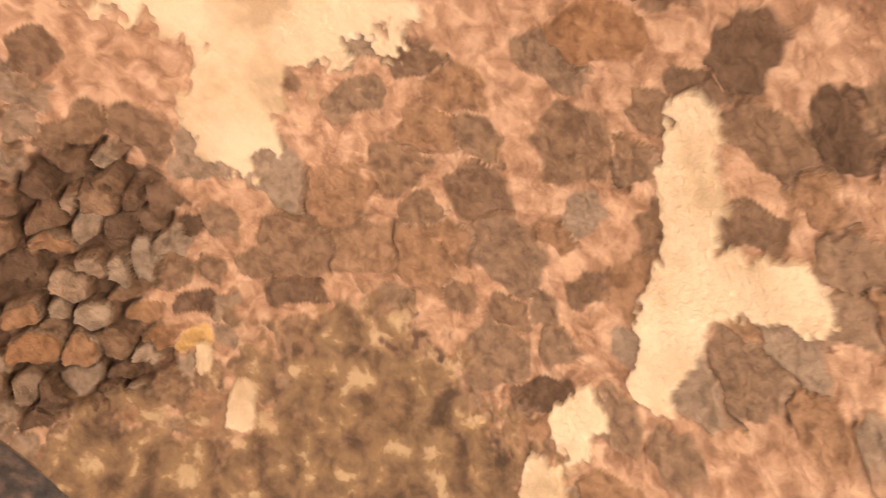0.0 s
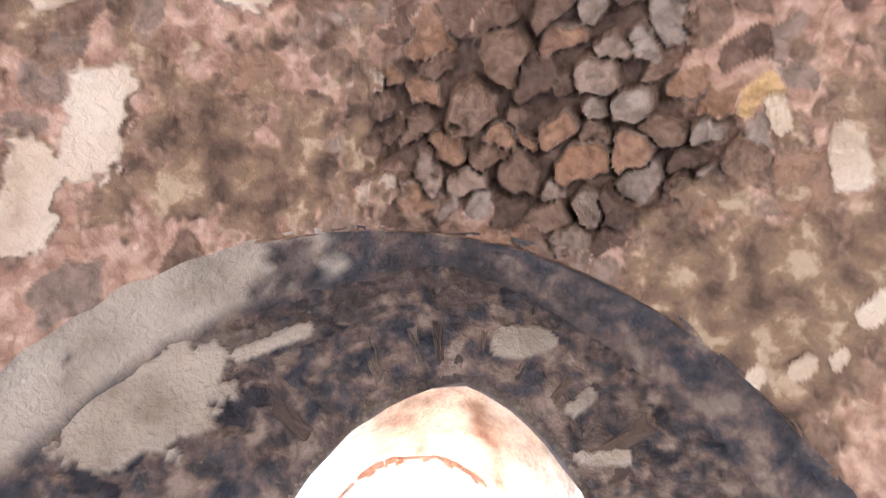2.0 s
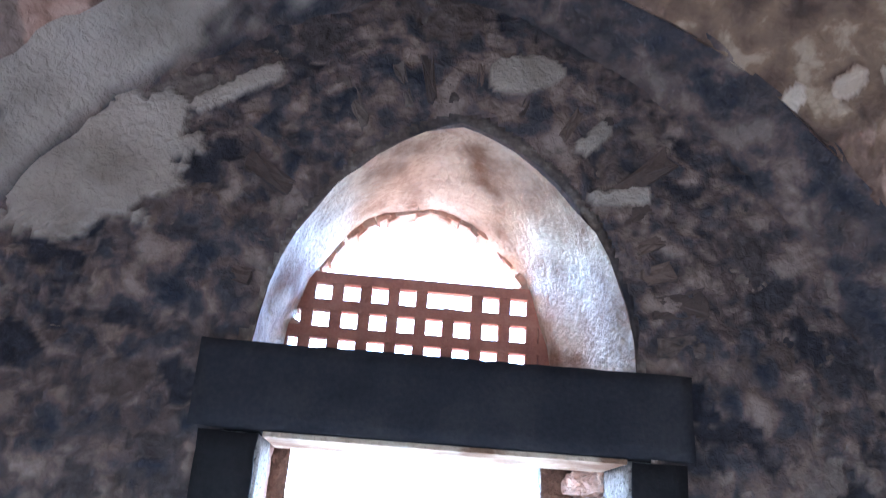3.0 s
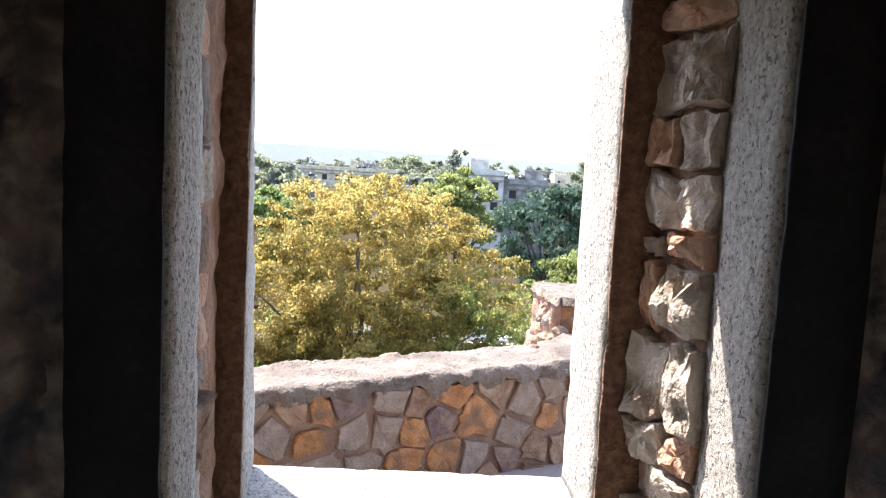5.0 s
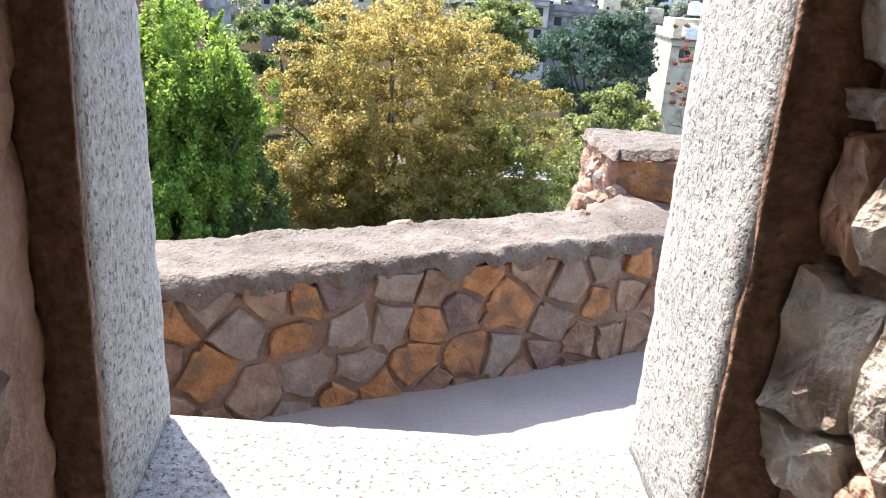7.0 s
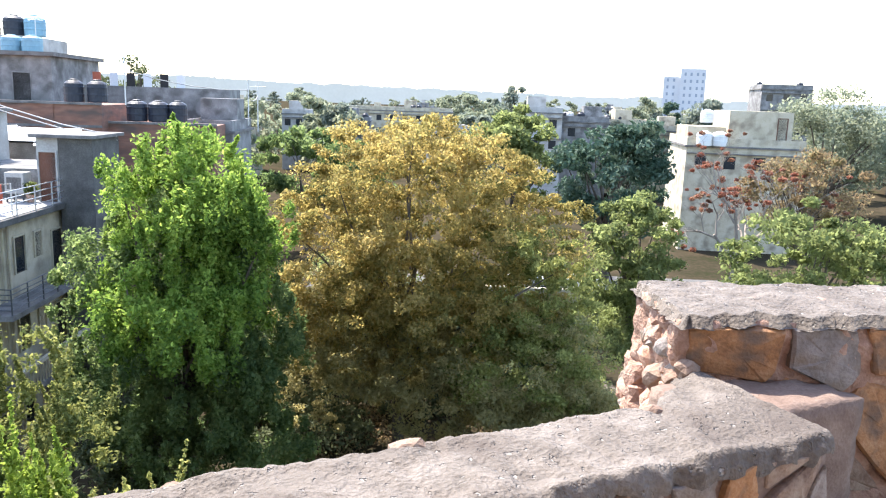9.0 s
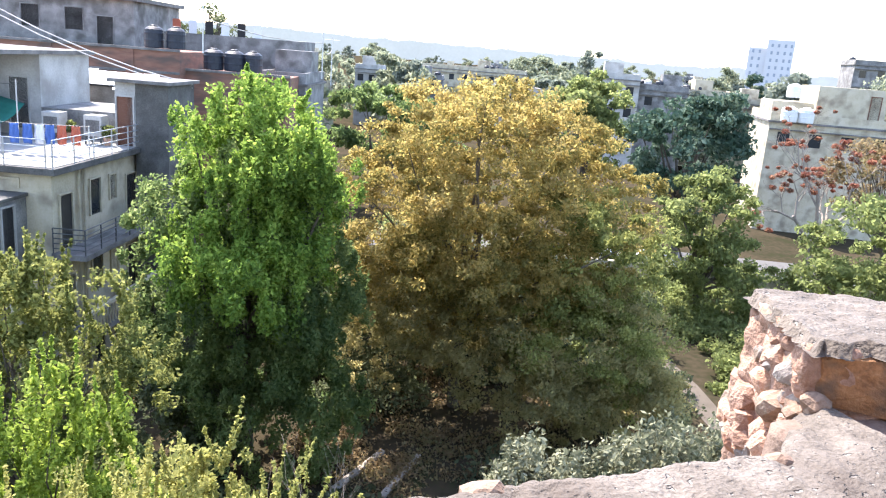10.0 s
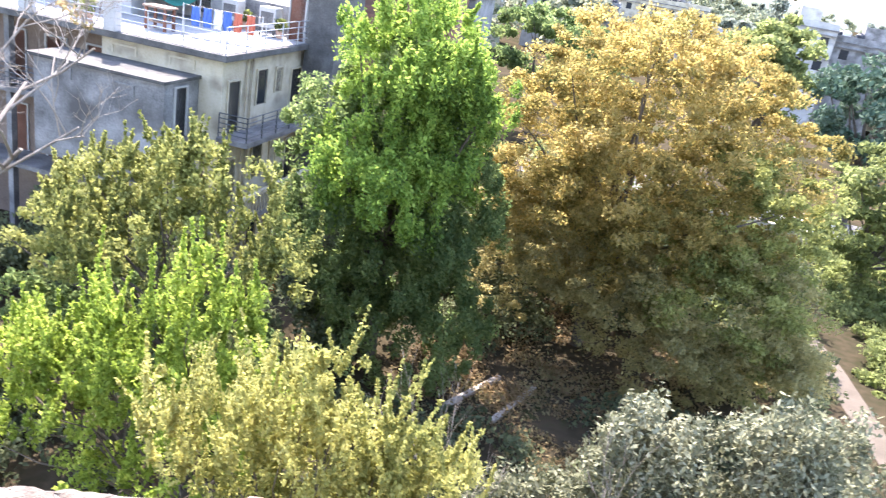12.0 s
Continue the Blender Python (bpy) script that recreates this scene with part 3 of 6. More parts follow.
# The vault is laid out by arc lengths from its crown: a to the east, b to the north.
def vault_place(p):
    rho = np.maximum(np.hypot(p[:, 0], p[:, 1]), 1e-6)
    th = np.minimum(rho / VAULT_R, math.pi / 2)
    flat = VAULT_R * np.sin(th) + np.maximum(0, rho - VAULT_R * math.pi / 2)
    way = p / rho[:, None]
    base = np.stack([CX + way[:, 0] * flat, CY + way[:, 1] * flat, CZ + VAULT_R * np.cos(th)], -1)
    normal = -np.stack([way[:, 0] * np.sin(th), way[:, 1] * np.sin(th), np.cos(th)], -1)
    over = base[:, 1] > FRONT
    x = base[:, 0] - CX
    up = np.sqrt(np.maximum(VAULT_R ** 2 - x ** 2 - (FRONT - CY) ** 2, 0.0))
    base[:, 2] = np.where(over, CZ + up, base[:, 2])
    base[:, 1] = np.minimum(base[:, 1], FRONT + 0.2 * np.maximum(0, base[:, 1] - FRONT))
    return base, normal


def vault_plaster(p):
    """Where lime plaster still clings: the crown with its drips, and patches on the haunches."""
    s = lambda *a: stroke(p, *a)
    crown = [s(-0.4, -0.1, 0.3, -0.12, 0.52), s(-0.9, -0.25, 0.35, -0.50, 0.86), s(0.35, -0.75, 0.55, -0.35, 0.5), s(0.55, -0.2, 0.70, 0.36, 0.30), s(-1.0, 0.15, -0.80, 0.75, 0.46), s(-0.88, 0.85, -1.02, 1.22, 0.24), s(-1.55, 0.4, -1.70, 1.2, 0.17),
             s(-1.3, 0.3, -1.7, 0.4, 0.25), s(-0.2, -1.5, 0.2, -1.2, 1.0), s(-1.64, 1.62, -1.70, 1.85, 0.20), s(-1.95, 1.9, -2.0, 2.1, 0.18)]
    haunch = [s(1.92, -1.46, 2.1, -1.30, 0.16), s(2.1, -1.33, 2.45, -1.02, 0.17), s(2.45, -1.0, 2.80, -0.62, 0.18), s(2.48, -1.15, 2.62, -1.48, 0.18), s(2.76, -0.2, 2.80, -0.08, 0.17),
              s(2.94, 0.24, 2.98, 0.34, 0.16), s(1.62, 1.44, 1.68, 1.52, 0.13), s(1.30, 1.40, 1.34, 1.46, 0.06)]
    return np.maximum.reduce(crown + haunch + [s(1.76, 2.36, 1.80, 2.3, 0.06), s(1.95, 2.0, 2.0, 1.92, 0.07), s(1.6, 2.5, 1.62, 2.45, 0.04), s(1.9, 2.25, 1.92, 2.2, 0.04)]) - 0.28


def vault_cover(p):
    """Where brown render hides the stones: the haunch over the east wall, the strip over the arch and the north-west haunch."""
    return np.maximum.reduce([1.4 * blob(p, 2.5, 1.1, 1.35, 1.0, -0.5), 1.4 * blob(p, 1.5, 2.2, 0.85, 0.65, -0.5), 0.8 * blob(p, -1.0, 2.0, 1.0, 0.55, 0.3), 0.6 * blob(p, -0.7, 1.25, 0.85, 0.45, -0.5),
                              0.8 * blob(p, -1.7, 1.2, 0.5, 0.6), 0.9 * blob(p, 0.2, 2.55, 0.9, 0.28)]) - 0.22


def vault_loose(p):
    """Where the facing has fallen and the rubble core lies open."""
    return np.maximum.reduce([blob(p, 0.32, 1.78, 1.15, 0.62, -0.15), 0.85 * blob(p, 0.45, 1.15, 0.6, 0.5)]) - 0.10


# the stones that stand out: place, half sizes, turn, tone
BIG_STONES = [(0.97, 0.38, 0.26, 0.16, 0.0, 0.52), (1.79, -0.90, 0.21, 0.18, -1.3, 0.28), (1.51, -0.53, 0.15, 0.12, -0.4, 0.33), (1.72, -0.36, 0.17, 0.14, -1.1, 0.22), (1.63, -0.04, 0.12, 0.11, -0.8, 0.30),
              (1.40, -0.11, 0.17, 0.13, -1.4, 0.30), (1.06, -0.18, 0.18, 0.09, -1.4, 0.36), (1.57, 0.35, 0.23, 0.14, -1.0, 0.68), (1.46, 0.81, 0.19, 0.08, -0.8, 0.12), (1.63, 0.97, 0.14, 0.11, -0.7, 0.30),
              (1.77, -1.79, 0.20, 0.11, 1.1, 0.10), (2.10, -1.95, 0.16, 0.12, 0.8, 0.05), (1.81, -1.54, 0.12, 0.10, -0.6, 0.14), (1.47, -1.31, 0.20, 0.13, -1.1, 0.74), (1.95, -1.10, 0.15, 0.09, -1.3, 0.34)]
RUBBLE = [(0.78, 1.19, 0.13, 0.10, 1.0, 0.55), (0.03, 2.06, 0.11, 0.08, -0.3, 0.62), (-0.15, 2.05, 0.14, 0.06, 1.6, 0.60), (0.84, 1.90, 0.13, 0.09, -0.9, 0.50), (0.57, 1.88, 0.13, 0.09, -0.4, 0.74),
          (1.22, 1.38, 0.14, 0.06, -1.1, 1.0), (0.45, 0.65, 0.17, 0.12, 0.2, 0.26), (0.20, 0.77, 0.12, 0.08, -1.0, 0.30), (-0.39, 2.14, 0.10, 0.08, -0.2, 0.88), (0.65, 2.06, 0.09, 0.08, -0.5, 0.45),
          (0.01, 1.74, 0.14, 0.11, -0.4, 0.32), (-0.50, 1.66, 0.11, 0.06, 0.1, 0.90), (1.85, 0.46, 0.18, 0.09, -1.1, 0.36)]
rng = random.Random(11)
stones = BIG_STONES + RUBBLE
stones += scatter(rng, -0.85, 1.45, 0.75, 2.5, 0.10, 0.088, stones, lambda x, y: math.hypot((x - 0.35) / 1.15, (y - 1.65) / 0.82) < 1, -0.6, (0.05, 0.15, 0.25, 0.3, 0.45, 0.55, 0.72))
stones += scatter(rng, 0.7, 3.2, -2.4, 1.0, 0.26, 0.17, stones, lambda x, y: True, -1.0, (0.08, 0.2, 0.28, 0.35, 0.5, 0.7))
stones += scatter(rng, -2.4, 3.2, -2.6, 2.9, 0.26, 0.13, stones, lambda x, y: rng.random() < 0.6, -0.7, (0.2, 0.3, 0.35, 0.45, 0.7))
fine_a, fine_b = np.arange(-2.3, 3.15, 0.0125), np.arange(-2.3, 2.95, 0.0125)
wide = np.arange(0.1, 2.4, 0.1)
inside = lambda q: (q[:, 0] > WEST - 0.1) & (q[:, 0] < EAST + 0.1) & (q[:, 1] > SOUTH - 0.1) & (q[:, 1] < FRONT + 0.02)
tagged(rubble_sheet("ceiling", np.concatenate([-2.3 - wide[::-1], fine_a, 3.14 + wide]), np.concatenate([-2.3 - wide[::-1], fine_b, 2.94 + wide[:8]]), vault_place, inside, stones,
                    vault_plaster, vault_cover, vault_loose, VAULT), "domed rubble stone vault with fallen lime plaster", "ceiling", kind="structure")


def side_place(p):
    return np.stack([np.full(len(p), EAST), p[:, 0], p[:, 1]], -1), np.tile([-1.0, 0.0, 0.0], (len(p), 1))


stones = scatter(rng, -5.0, -0.2, 0.0, 3.6, 0.26, 0.15, [], lambda x, y: True, 0.1, (0.1, 0.25, 0.35, 0.5, 0.7))
east = tagged(rubble_sheet("wall_east", np.linspace(-5.0, -0.2, 110), np.linspace(0, 3.6, 80), side_place, lambda q: q[:, 2] >= 0, stones,
                           lambda p: 0.6 * blob(p, -1.5, 2.2, 0.8, 0.4) - 0.1, lambda p: np.full(len(p), 0.1), lambda p: np.full(len(p), -1.0), VAULT), "rubble side wall with patches of old plaster", "wall", kind="structure")
box("wall_core", EAST + 0.06, EAST + 0.5, -5.5, -0.2, 0, 4.72, WALL_PLASTER, east)
# the unseen west wall and back wall, each with an added doorway
west = tagged(empty("wall_west", pose(WEST, 0, 0)), "unseen side wall, its doorway added for a fill lamp", "wall", kind="structure")
for y0, y1, z0, z1 in ((-5.5, -3.6, 0, 4.72), (-2.4, -0.25, 0, 4.72), (-3.6, -2.4, 2.05, 4.72)):
    box("masonry", -0.5, 0, y0, y1, z0, z1, WALL_PLASTER, west)
back = tagged(empty("wall_south", pose(0, SOUTH, 0)), "unseen back wall, its doorway added for a fill lamp", "wall", kind="structure")
for x0, x1, z0, z1 in ((WEST, 0.1, 0, 4.72), (1.3, EAST + 0.06, 0, 4.72), (0.1, 1.3, 2.05, 4.72)):
    box("masonry", x0, x1, -0.5, 0, z0, z1, WALL_PLASTER, back)
# unseen slab added above the vault to block daylight
tagged(box("roof_mass", -3.3, 3.0, -5.5, 0.62, 4.74, 5.2, CAP), "unseen slab over the vault, added to keep daylight out", "roof", kind="structure")

# ---- the window wall ----
wall = tagged(empty("wall_north"), "dark smoke-stained rubble wall with a window opening", "wall", kind="structure")


def pointed(cx, half, spring, apex, n=24, point=0.28):
    """A pointed arch from the left springing to the right one."""
    pts = []
    for k in range(n + 1):
        s = -1 + 2 * k / n
        s = math.copysign(abs(math.sin(abs(s) * math.pi / 2)) ** 1.15, s)
        z = spring + (apex - spring) * ((1 - point) * math.sqrt(max(0.0, 1 - abs(s) ** 2.2)) + point * (1 - abs(s)))
        pts.append((cx + half * s, z))
    return pts


SMALL_IN = pointed(-0.02, 0.66, 2.235, 3.15, point=0.22)
SMALL_OUT = pointed(-0.11, 0.56, 2.235, 3.03, point=0.06)
N_ARCH = len(SMALL_IN)
loft("tunnel_soffit", [[(x + (xo - x) * f, 0.005 + 0.62 * f, z + (zo - z) * f) for (x, z), (xo, zo) in zip(SMALL_IN, SMALL_OUT)]
                       for f in np.linspace(0, 1, 14)], TUNNEL, wall, "pale worn plaster of the arch soffit", wobble=0.028)
# the outer face above the lintels, ragged where the brick edge has broken
rag = random.Random(4)
edge_in = [(x + rag.uniform(-0.018, 0.018), z + rag.uniform(-0.02, 0.02)) for x, z in SMALL_OUT]
for name, y, prof, grow in (("outer_face", 0.66, edge_in, 1), ("inner_face", 0.0, SMALL_IN, 1)):
    far = []
    for x, z in prof:
        a = math.atan2(z - 2.235, x)
        r = min(2.0 / max(1e-3, abs(math.cos(a))), 2.6 / max(1e-3, abs(math.sin(a))))
        far.append((r * math.cos(a), 2.235 + r * math.sin(a)))
    loft(name, [[(x + (fx - x) * f, y, z + (fz - z) * f) for (x, z), (fx, fz) in zip(prof, far)] for f in np.linspace(0, 1, 12)], WALL_PLASTER if y < 0.3 else MORTAR, wall)
tooth_bm = box_bm(bmesh.new(), -0.03, 0.03, -0.05, 0.06, -0.02, 0.035, 0.006)
tooth = part("brick", tooth_bm, STONE_RED, wall)
tooth.matrix_local = pose(SMALL_OUT[2][0], 0.63, SMALL_OUT[2][1], 0, 20, 0)
for k in range(3, N_ARCH - 2):
    x, z = SMALL_OUT[k]
    dx, dz = SMALL_OUT[k + 1][0] - SMALL_OUT[k - 1][0], SMALL_OUT[k + 1][1] - SMALL_OUT[k - 1][1]
    again(tooth, pose(x + rag.uniform(-0.008, 0.008), 0.63, z, 0, -math.degrees(math.atan2(dz, dx)) + rag.uniform(-9, 9), 0), wall)
    if k % 2:
        again(tooth, pose(x + dx * 0.25, 0.635, z + dz * 0.25 - 0.012, 0, -math.degrees(math.atan2(dz, dx)) + rag.uniform(-20, 20), 0), wall)

# solid masonry beside the opening, floor to springing
for x0, x1 in ((-2.8, -0.72), (0.61, 2.5)):
    box("masonry", x0, x1, 0.03, 0.66, 0, 2.236, WALL_PLASTER, wall)
box("masonry", -3.3, -0.72, 0.66, 0.985, -0.3, 3.6, MORTAR, wall)
box("masonry", 0.60, 3.0, 0.66, 0.985, -0.3, 3.6, MORTAR, wall)
box("masonry", -0.66, 0.61, 0.12, 0.5, 0, 0.16, MORTAR, wall, "rubble below the sill")

# the big blind arch in which the wall is set: a splayed soffit
BIG_BACK = pointed(-0.13, 1.66, 1.85, 3.74, 40)
front_half = math.sqrt(VAULT_R ** 2 - (FRONT - CY) ** 2)
BIG_FRONT = [(CX + front_half * math.sin(-math.pi / 2 + math.pi * k / 40), CZ + front_half * math.cos(-math.pi / 2 + math.pi * k / 40)) for k in range(41)]
prof_b = [(-1.79, 0.0), (-1.79, 1.0)] + BIG_BACK + [(1.53, 1.0), (1.53, 0.0)]
prof_f = [(BIG_FRONT[0][0], 0.0), (BIG_FRONT[0][0], 1.0)] + BIG_FRONT + [(BIG_FRONT[-1][0], 1.0), (BIG_FRONT[-1][0], 0.0)]
thick = [(x, z) for (x0, z0), (x1, z1) in zip(prof_b, prof_b[1:]) for x, z in [(x0 + (x1 - x0) * f / 3, z0 + (z1 - z0) * f / 3) for f in range(3)]] + [prof_b[-1]]
thin = [(x, z) for (x0, z0), (x1, z1) in zip(prof_f, prof_f[1:]) for x, z in [(x0 + (x1 - x0) * f / 3, z0 + (z1 - z0) * f / 3) for f in range(3)]] + [prof_f[-1]]
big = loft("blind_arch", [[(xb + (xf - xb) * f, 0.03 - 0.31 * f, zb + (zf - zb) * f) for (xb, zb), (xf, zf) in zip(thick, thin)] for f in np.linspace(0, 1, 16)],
           SOOT_GLARE, wall, "patchy plaster on the soffit of the blind arch, dark at its crown", wobble=0.03)
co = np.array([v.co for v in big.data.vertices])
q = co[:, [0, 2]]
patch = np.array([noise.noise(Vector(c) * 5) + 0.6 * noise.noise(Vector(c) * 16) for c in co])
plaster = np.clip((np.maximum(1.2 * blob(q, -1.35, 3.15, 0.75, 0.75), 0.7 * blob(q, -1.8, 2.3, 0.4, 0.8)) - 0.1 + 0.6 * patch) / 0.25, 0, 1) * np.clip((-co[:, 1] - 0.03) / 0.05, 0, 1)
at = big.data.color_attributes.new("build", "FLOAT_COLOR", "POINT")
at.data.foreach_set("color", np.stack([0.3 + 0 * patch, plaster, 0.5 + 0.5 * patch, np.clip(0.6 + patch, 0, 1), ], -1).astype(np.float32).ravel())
# blocks added beside the arch to seal daylight leaks in the corners
for x0, x1 in ((-3.2, -1.96), (1.62, 2.9)):
    box("masonry", x0, x1, -0.27, 0.0, 0, 1.9, WALL_PLASTER, wall)
VOUS_PALE = mat("dusty_voussoir", [(0.06, 0.048, 0.042), (0.13, 0.105, 0.088), (0.22, 0.18, 0.15)], scale=9, fine=50, bump=0.8)
# voussoirs round the window arch
vous = random.Random(8)
for k in range(26):
    a0, a1 = math.pi * (k + 0.08) / 26, math.pi * (k + 0.92) / 26
    def ring(a, r):
        return (-0.01 - (0.70 + r) * math.cos(a) * (0.98 if abs(math.cos(a)) > 0.4 else 1), 2.27 + (0.93 + r) * math.sin(a) ** 0.92 if 0 < a < math.pi else 2.27)
    if vous.random() < 0.25:
        continue
    a0, a1 = a0 + vous.uniform(0, 0.03), a1 - vous.uniform(0, 0.04)
    deep = 0.24 + vous.uniform(-0.10, 0.10)
    poly = [ring(a0, 0.01), ring(a1, 0.01), ring(a1, deep), ring(a0, deep)]
    cx, cz = centred(poly)
    bm = stone_bm([(p[0] - cx, p[1] - cz) for p in poly][::-1], 0.006, vous.uniform(0.02, 0.034), vous, ragged=0.2)
    s = part("voussoir", bm, vous.choice((STONE_DARK, STONE_DARK, WALL_PLASTER, VOUS_PALE)), wall)
    s.matrix_local = Matrix.Translation((cx, 0.0, cz)) @ Matrix(((1, 0, 0, 0), (0, 0, -1, 0), (0, 1, 0, 0), (0, 0, 0, 1)))
# the rest of the wall: sooty rubble under patchy plaster
def wall_place(p):
    return np.stack([p[:, 0], np.full(len(p), 0.002), p[:, 1]], -1), np.tile([0.0, -1.0, 0.0], (len(p), 1))


def beside_window(q):
    arch = np.interp(q[:, 0], [a for a, _ in SMALL_IN], [b for _, b in SMALL_IN])
    back_arch = np.interp(q[:, 0], [a for a, _ in BIG_BACK], [b for _, b in BIG_BACK])
    hole = (np.abs(q[:, 0] + 0.03) < 0.69) & ((q[:, 2] < 2.236) | (q[:, 2] < arch + 0.03))
    return ~hole & ((q[:, 2] < back_arch + 0.2) | (q[:, 2] < 1.9))


stones = scatter(rng, -1.8, 1.6, 0.05, 3.75, 0.17, 0.11, [], lambda x, y: math.hypot(x, max(0, y - 2.235) / 1.3) > 0.98 or y < 2.2, 0.0, (0.0, 0.1, 0.3, 0.5, 0.7, 1.0))
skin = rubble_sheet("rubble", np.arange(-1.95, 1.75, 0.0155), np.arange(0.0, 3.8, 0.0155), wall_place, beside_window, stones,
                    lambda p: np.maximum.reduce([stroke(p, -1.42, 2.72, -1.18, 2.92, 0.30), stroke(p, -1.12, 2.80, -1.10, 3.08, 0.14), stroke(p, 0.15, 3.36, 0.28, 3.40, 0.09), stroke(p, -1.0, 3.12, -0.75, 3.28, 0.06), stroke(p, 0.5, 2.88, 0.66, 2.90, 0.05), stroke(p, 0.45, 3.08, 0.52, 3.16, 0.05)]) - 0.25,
                    lambda p: np.maximum(0.75 * blob(p, 0.0, 3.2, 1.5, 0.7), 0.35 + 0 * p[:, 0]) - 0.25, lambda p: np.full(len(p), -1.0), SOOT_GLARE, 0.8, 9)
skin.parent = wall
skin["label"] = "sooty rubble with remains of plaster, window glare in its colour"

# ---- the window: inner and outer stone frames, sill, screen ----
window = tagged(empty("window_1"), "open stone-framed window with hewn granite posts and sill", "window", kind="structure")
rough_block("inner_post", -0.80, -0.60, -0.02, 0.22, 0.0, 1.942, GRANITE, window, "hewn grey granite post", seed=1.0)
rough_block("inner_post", 0.595, 0.79, -0.02, 0.30, 0.0, 1.942, GRANITE, window, "hewn grey granite post", seed=5.0)
# thin black slabs put the shade of the posts' inward faces into colour
rough_block("post_face", -0.802, -0.604, -0.045, -0.018, 0.0, 1.940, POST_SHADE, window, "black post face, its shade put into the colour", seed=11.0, amount=0.003)
rough_block("post_face", 0.599, 0.792, -0.045, -0.018, 0.0, 1.940, POST_SHADE, window, "black post face, its shade put into the colour", seed=12.0, amount=0.003)
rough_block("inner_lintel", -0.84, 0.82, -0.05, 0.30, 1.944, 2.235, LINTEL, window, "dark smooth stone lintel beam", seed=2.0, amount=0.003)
west_jamb = rough_block("outer_post", -0.745, -0.565, 0.545, 0.985, 0.44, 1.97, GRANITE, window, "hewn pale granite post", seed=3.0, step=0.05)
for v in west_jamb.data.vertices:  # the west jamb splays outwards
    v.co.x -= max(0.0, (v.co.y - 0.545) / 0.44) * (0.05 + 0.03 * max(0.0, v.co.z - 0.45))
rough_block("outer_post", 0.412, 0.60, 0.545, 0.985, 0.44, 1.97, GRANITE, window, "hewn pale granite post", seed=4.0, step=0.05)
# thin brown slabs: shade and warm bounce on the granite, put into colour
rough_block("post_front", -0.738, -0.562, 0.522, 0.548, 0.44, 1.968, GRANITE_WARM_SHADE, window, "reddish brown post face, warm shade put into its colour", seed=8.0, step=0.05, amount=0.005)
rough_block("post_front", 0.409, 0.596, 0.522, 0.548, 0.44, 1.968, GRANITE_WARM_SHADE, window, "reddish brown post face, warm shade put into its colour", seed=9.0, step=0.05, amount=0.005)
rough_block("outer_lintel", -0.80, 0.66, 0.50, 0.655, 1.972, 2.236, GRANITE, window, "granite lintel", seed=6.0)
# pale slab puts sunlight bounced onto the lintel's underside into colour
box("lintel_soffit", -0.597, 0.592, -0.03, 0.298, 1.926, 1.9435, TUNNEL, window, "lintel underside, bounced light put into its pale colour", bevel=0.004)
box("lintel_packing", -0.80, 0.66, 0.302, 0.498, 1.98, 2.232, MORTAR, window, bevel=0.01)
rough_block("window_sill", -0.76, 0.62, 0.49, 0.995, 0.30, 0.45, GRANITE, window, "sunlit pale granite sill slab", seed=7.0, step=0.045, amount=0.006)

# rubble reveals between the inner and outer posts
PINK_MORTAR = mat("pinkish_lime_mortar", [(0.20, 0.115, 0.08), (0.34, 0.21, 0.155), (0.48, 0.34, 0.26)], scale=12, fine=70, bump=1.0, bump_distance=0.03)
rough_block("bedding", -0.74, -0.634, 0.18, 0.53, 0.1, 1.97, PINK_MORTAR, wall, seed=14.0, amount=0.016, step=0.03)
bedding = rough_block("bedding", 0.568, 0.68, 0.28, 0.53, 0.1, 1.97, PINK_MORTAR, wall, seed=15.0, amount=0.016, step=0.03)
for v in bedding.data.vertices:  # the reveal closes in towards the outer post
    v.co.x -= 0.30 * (v.co.y - 0.40)
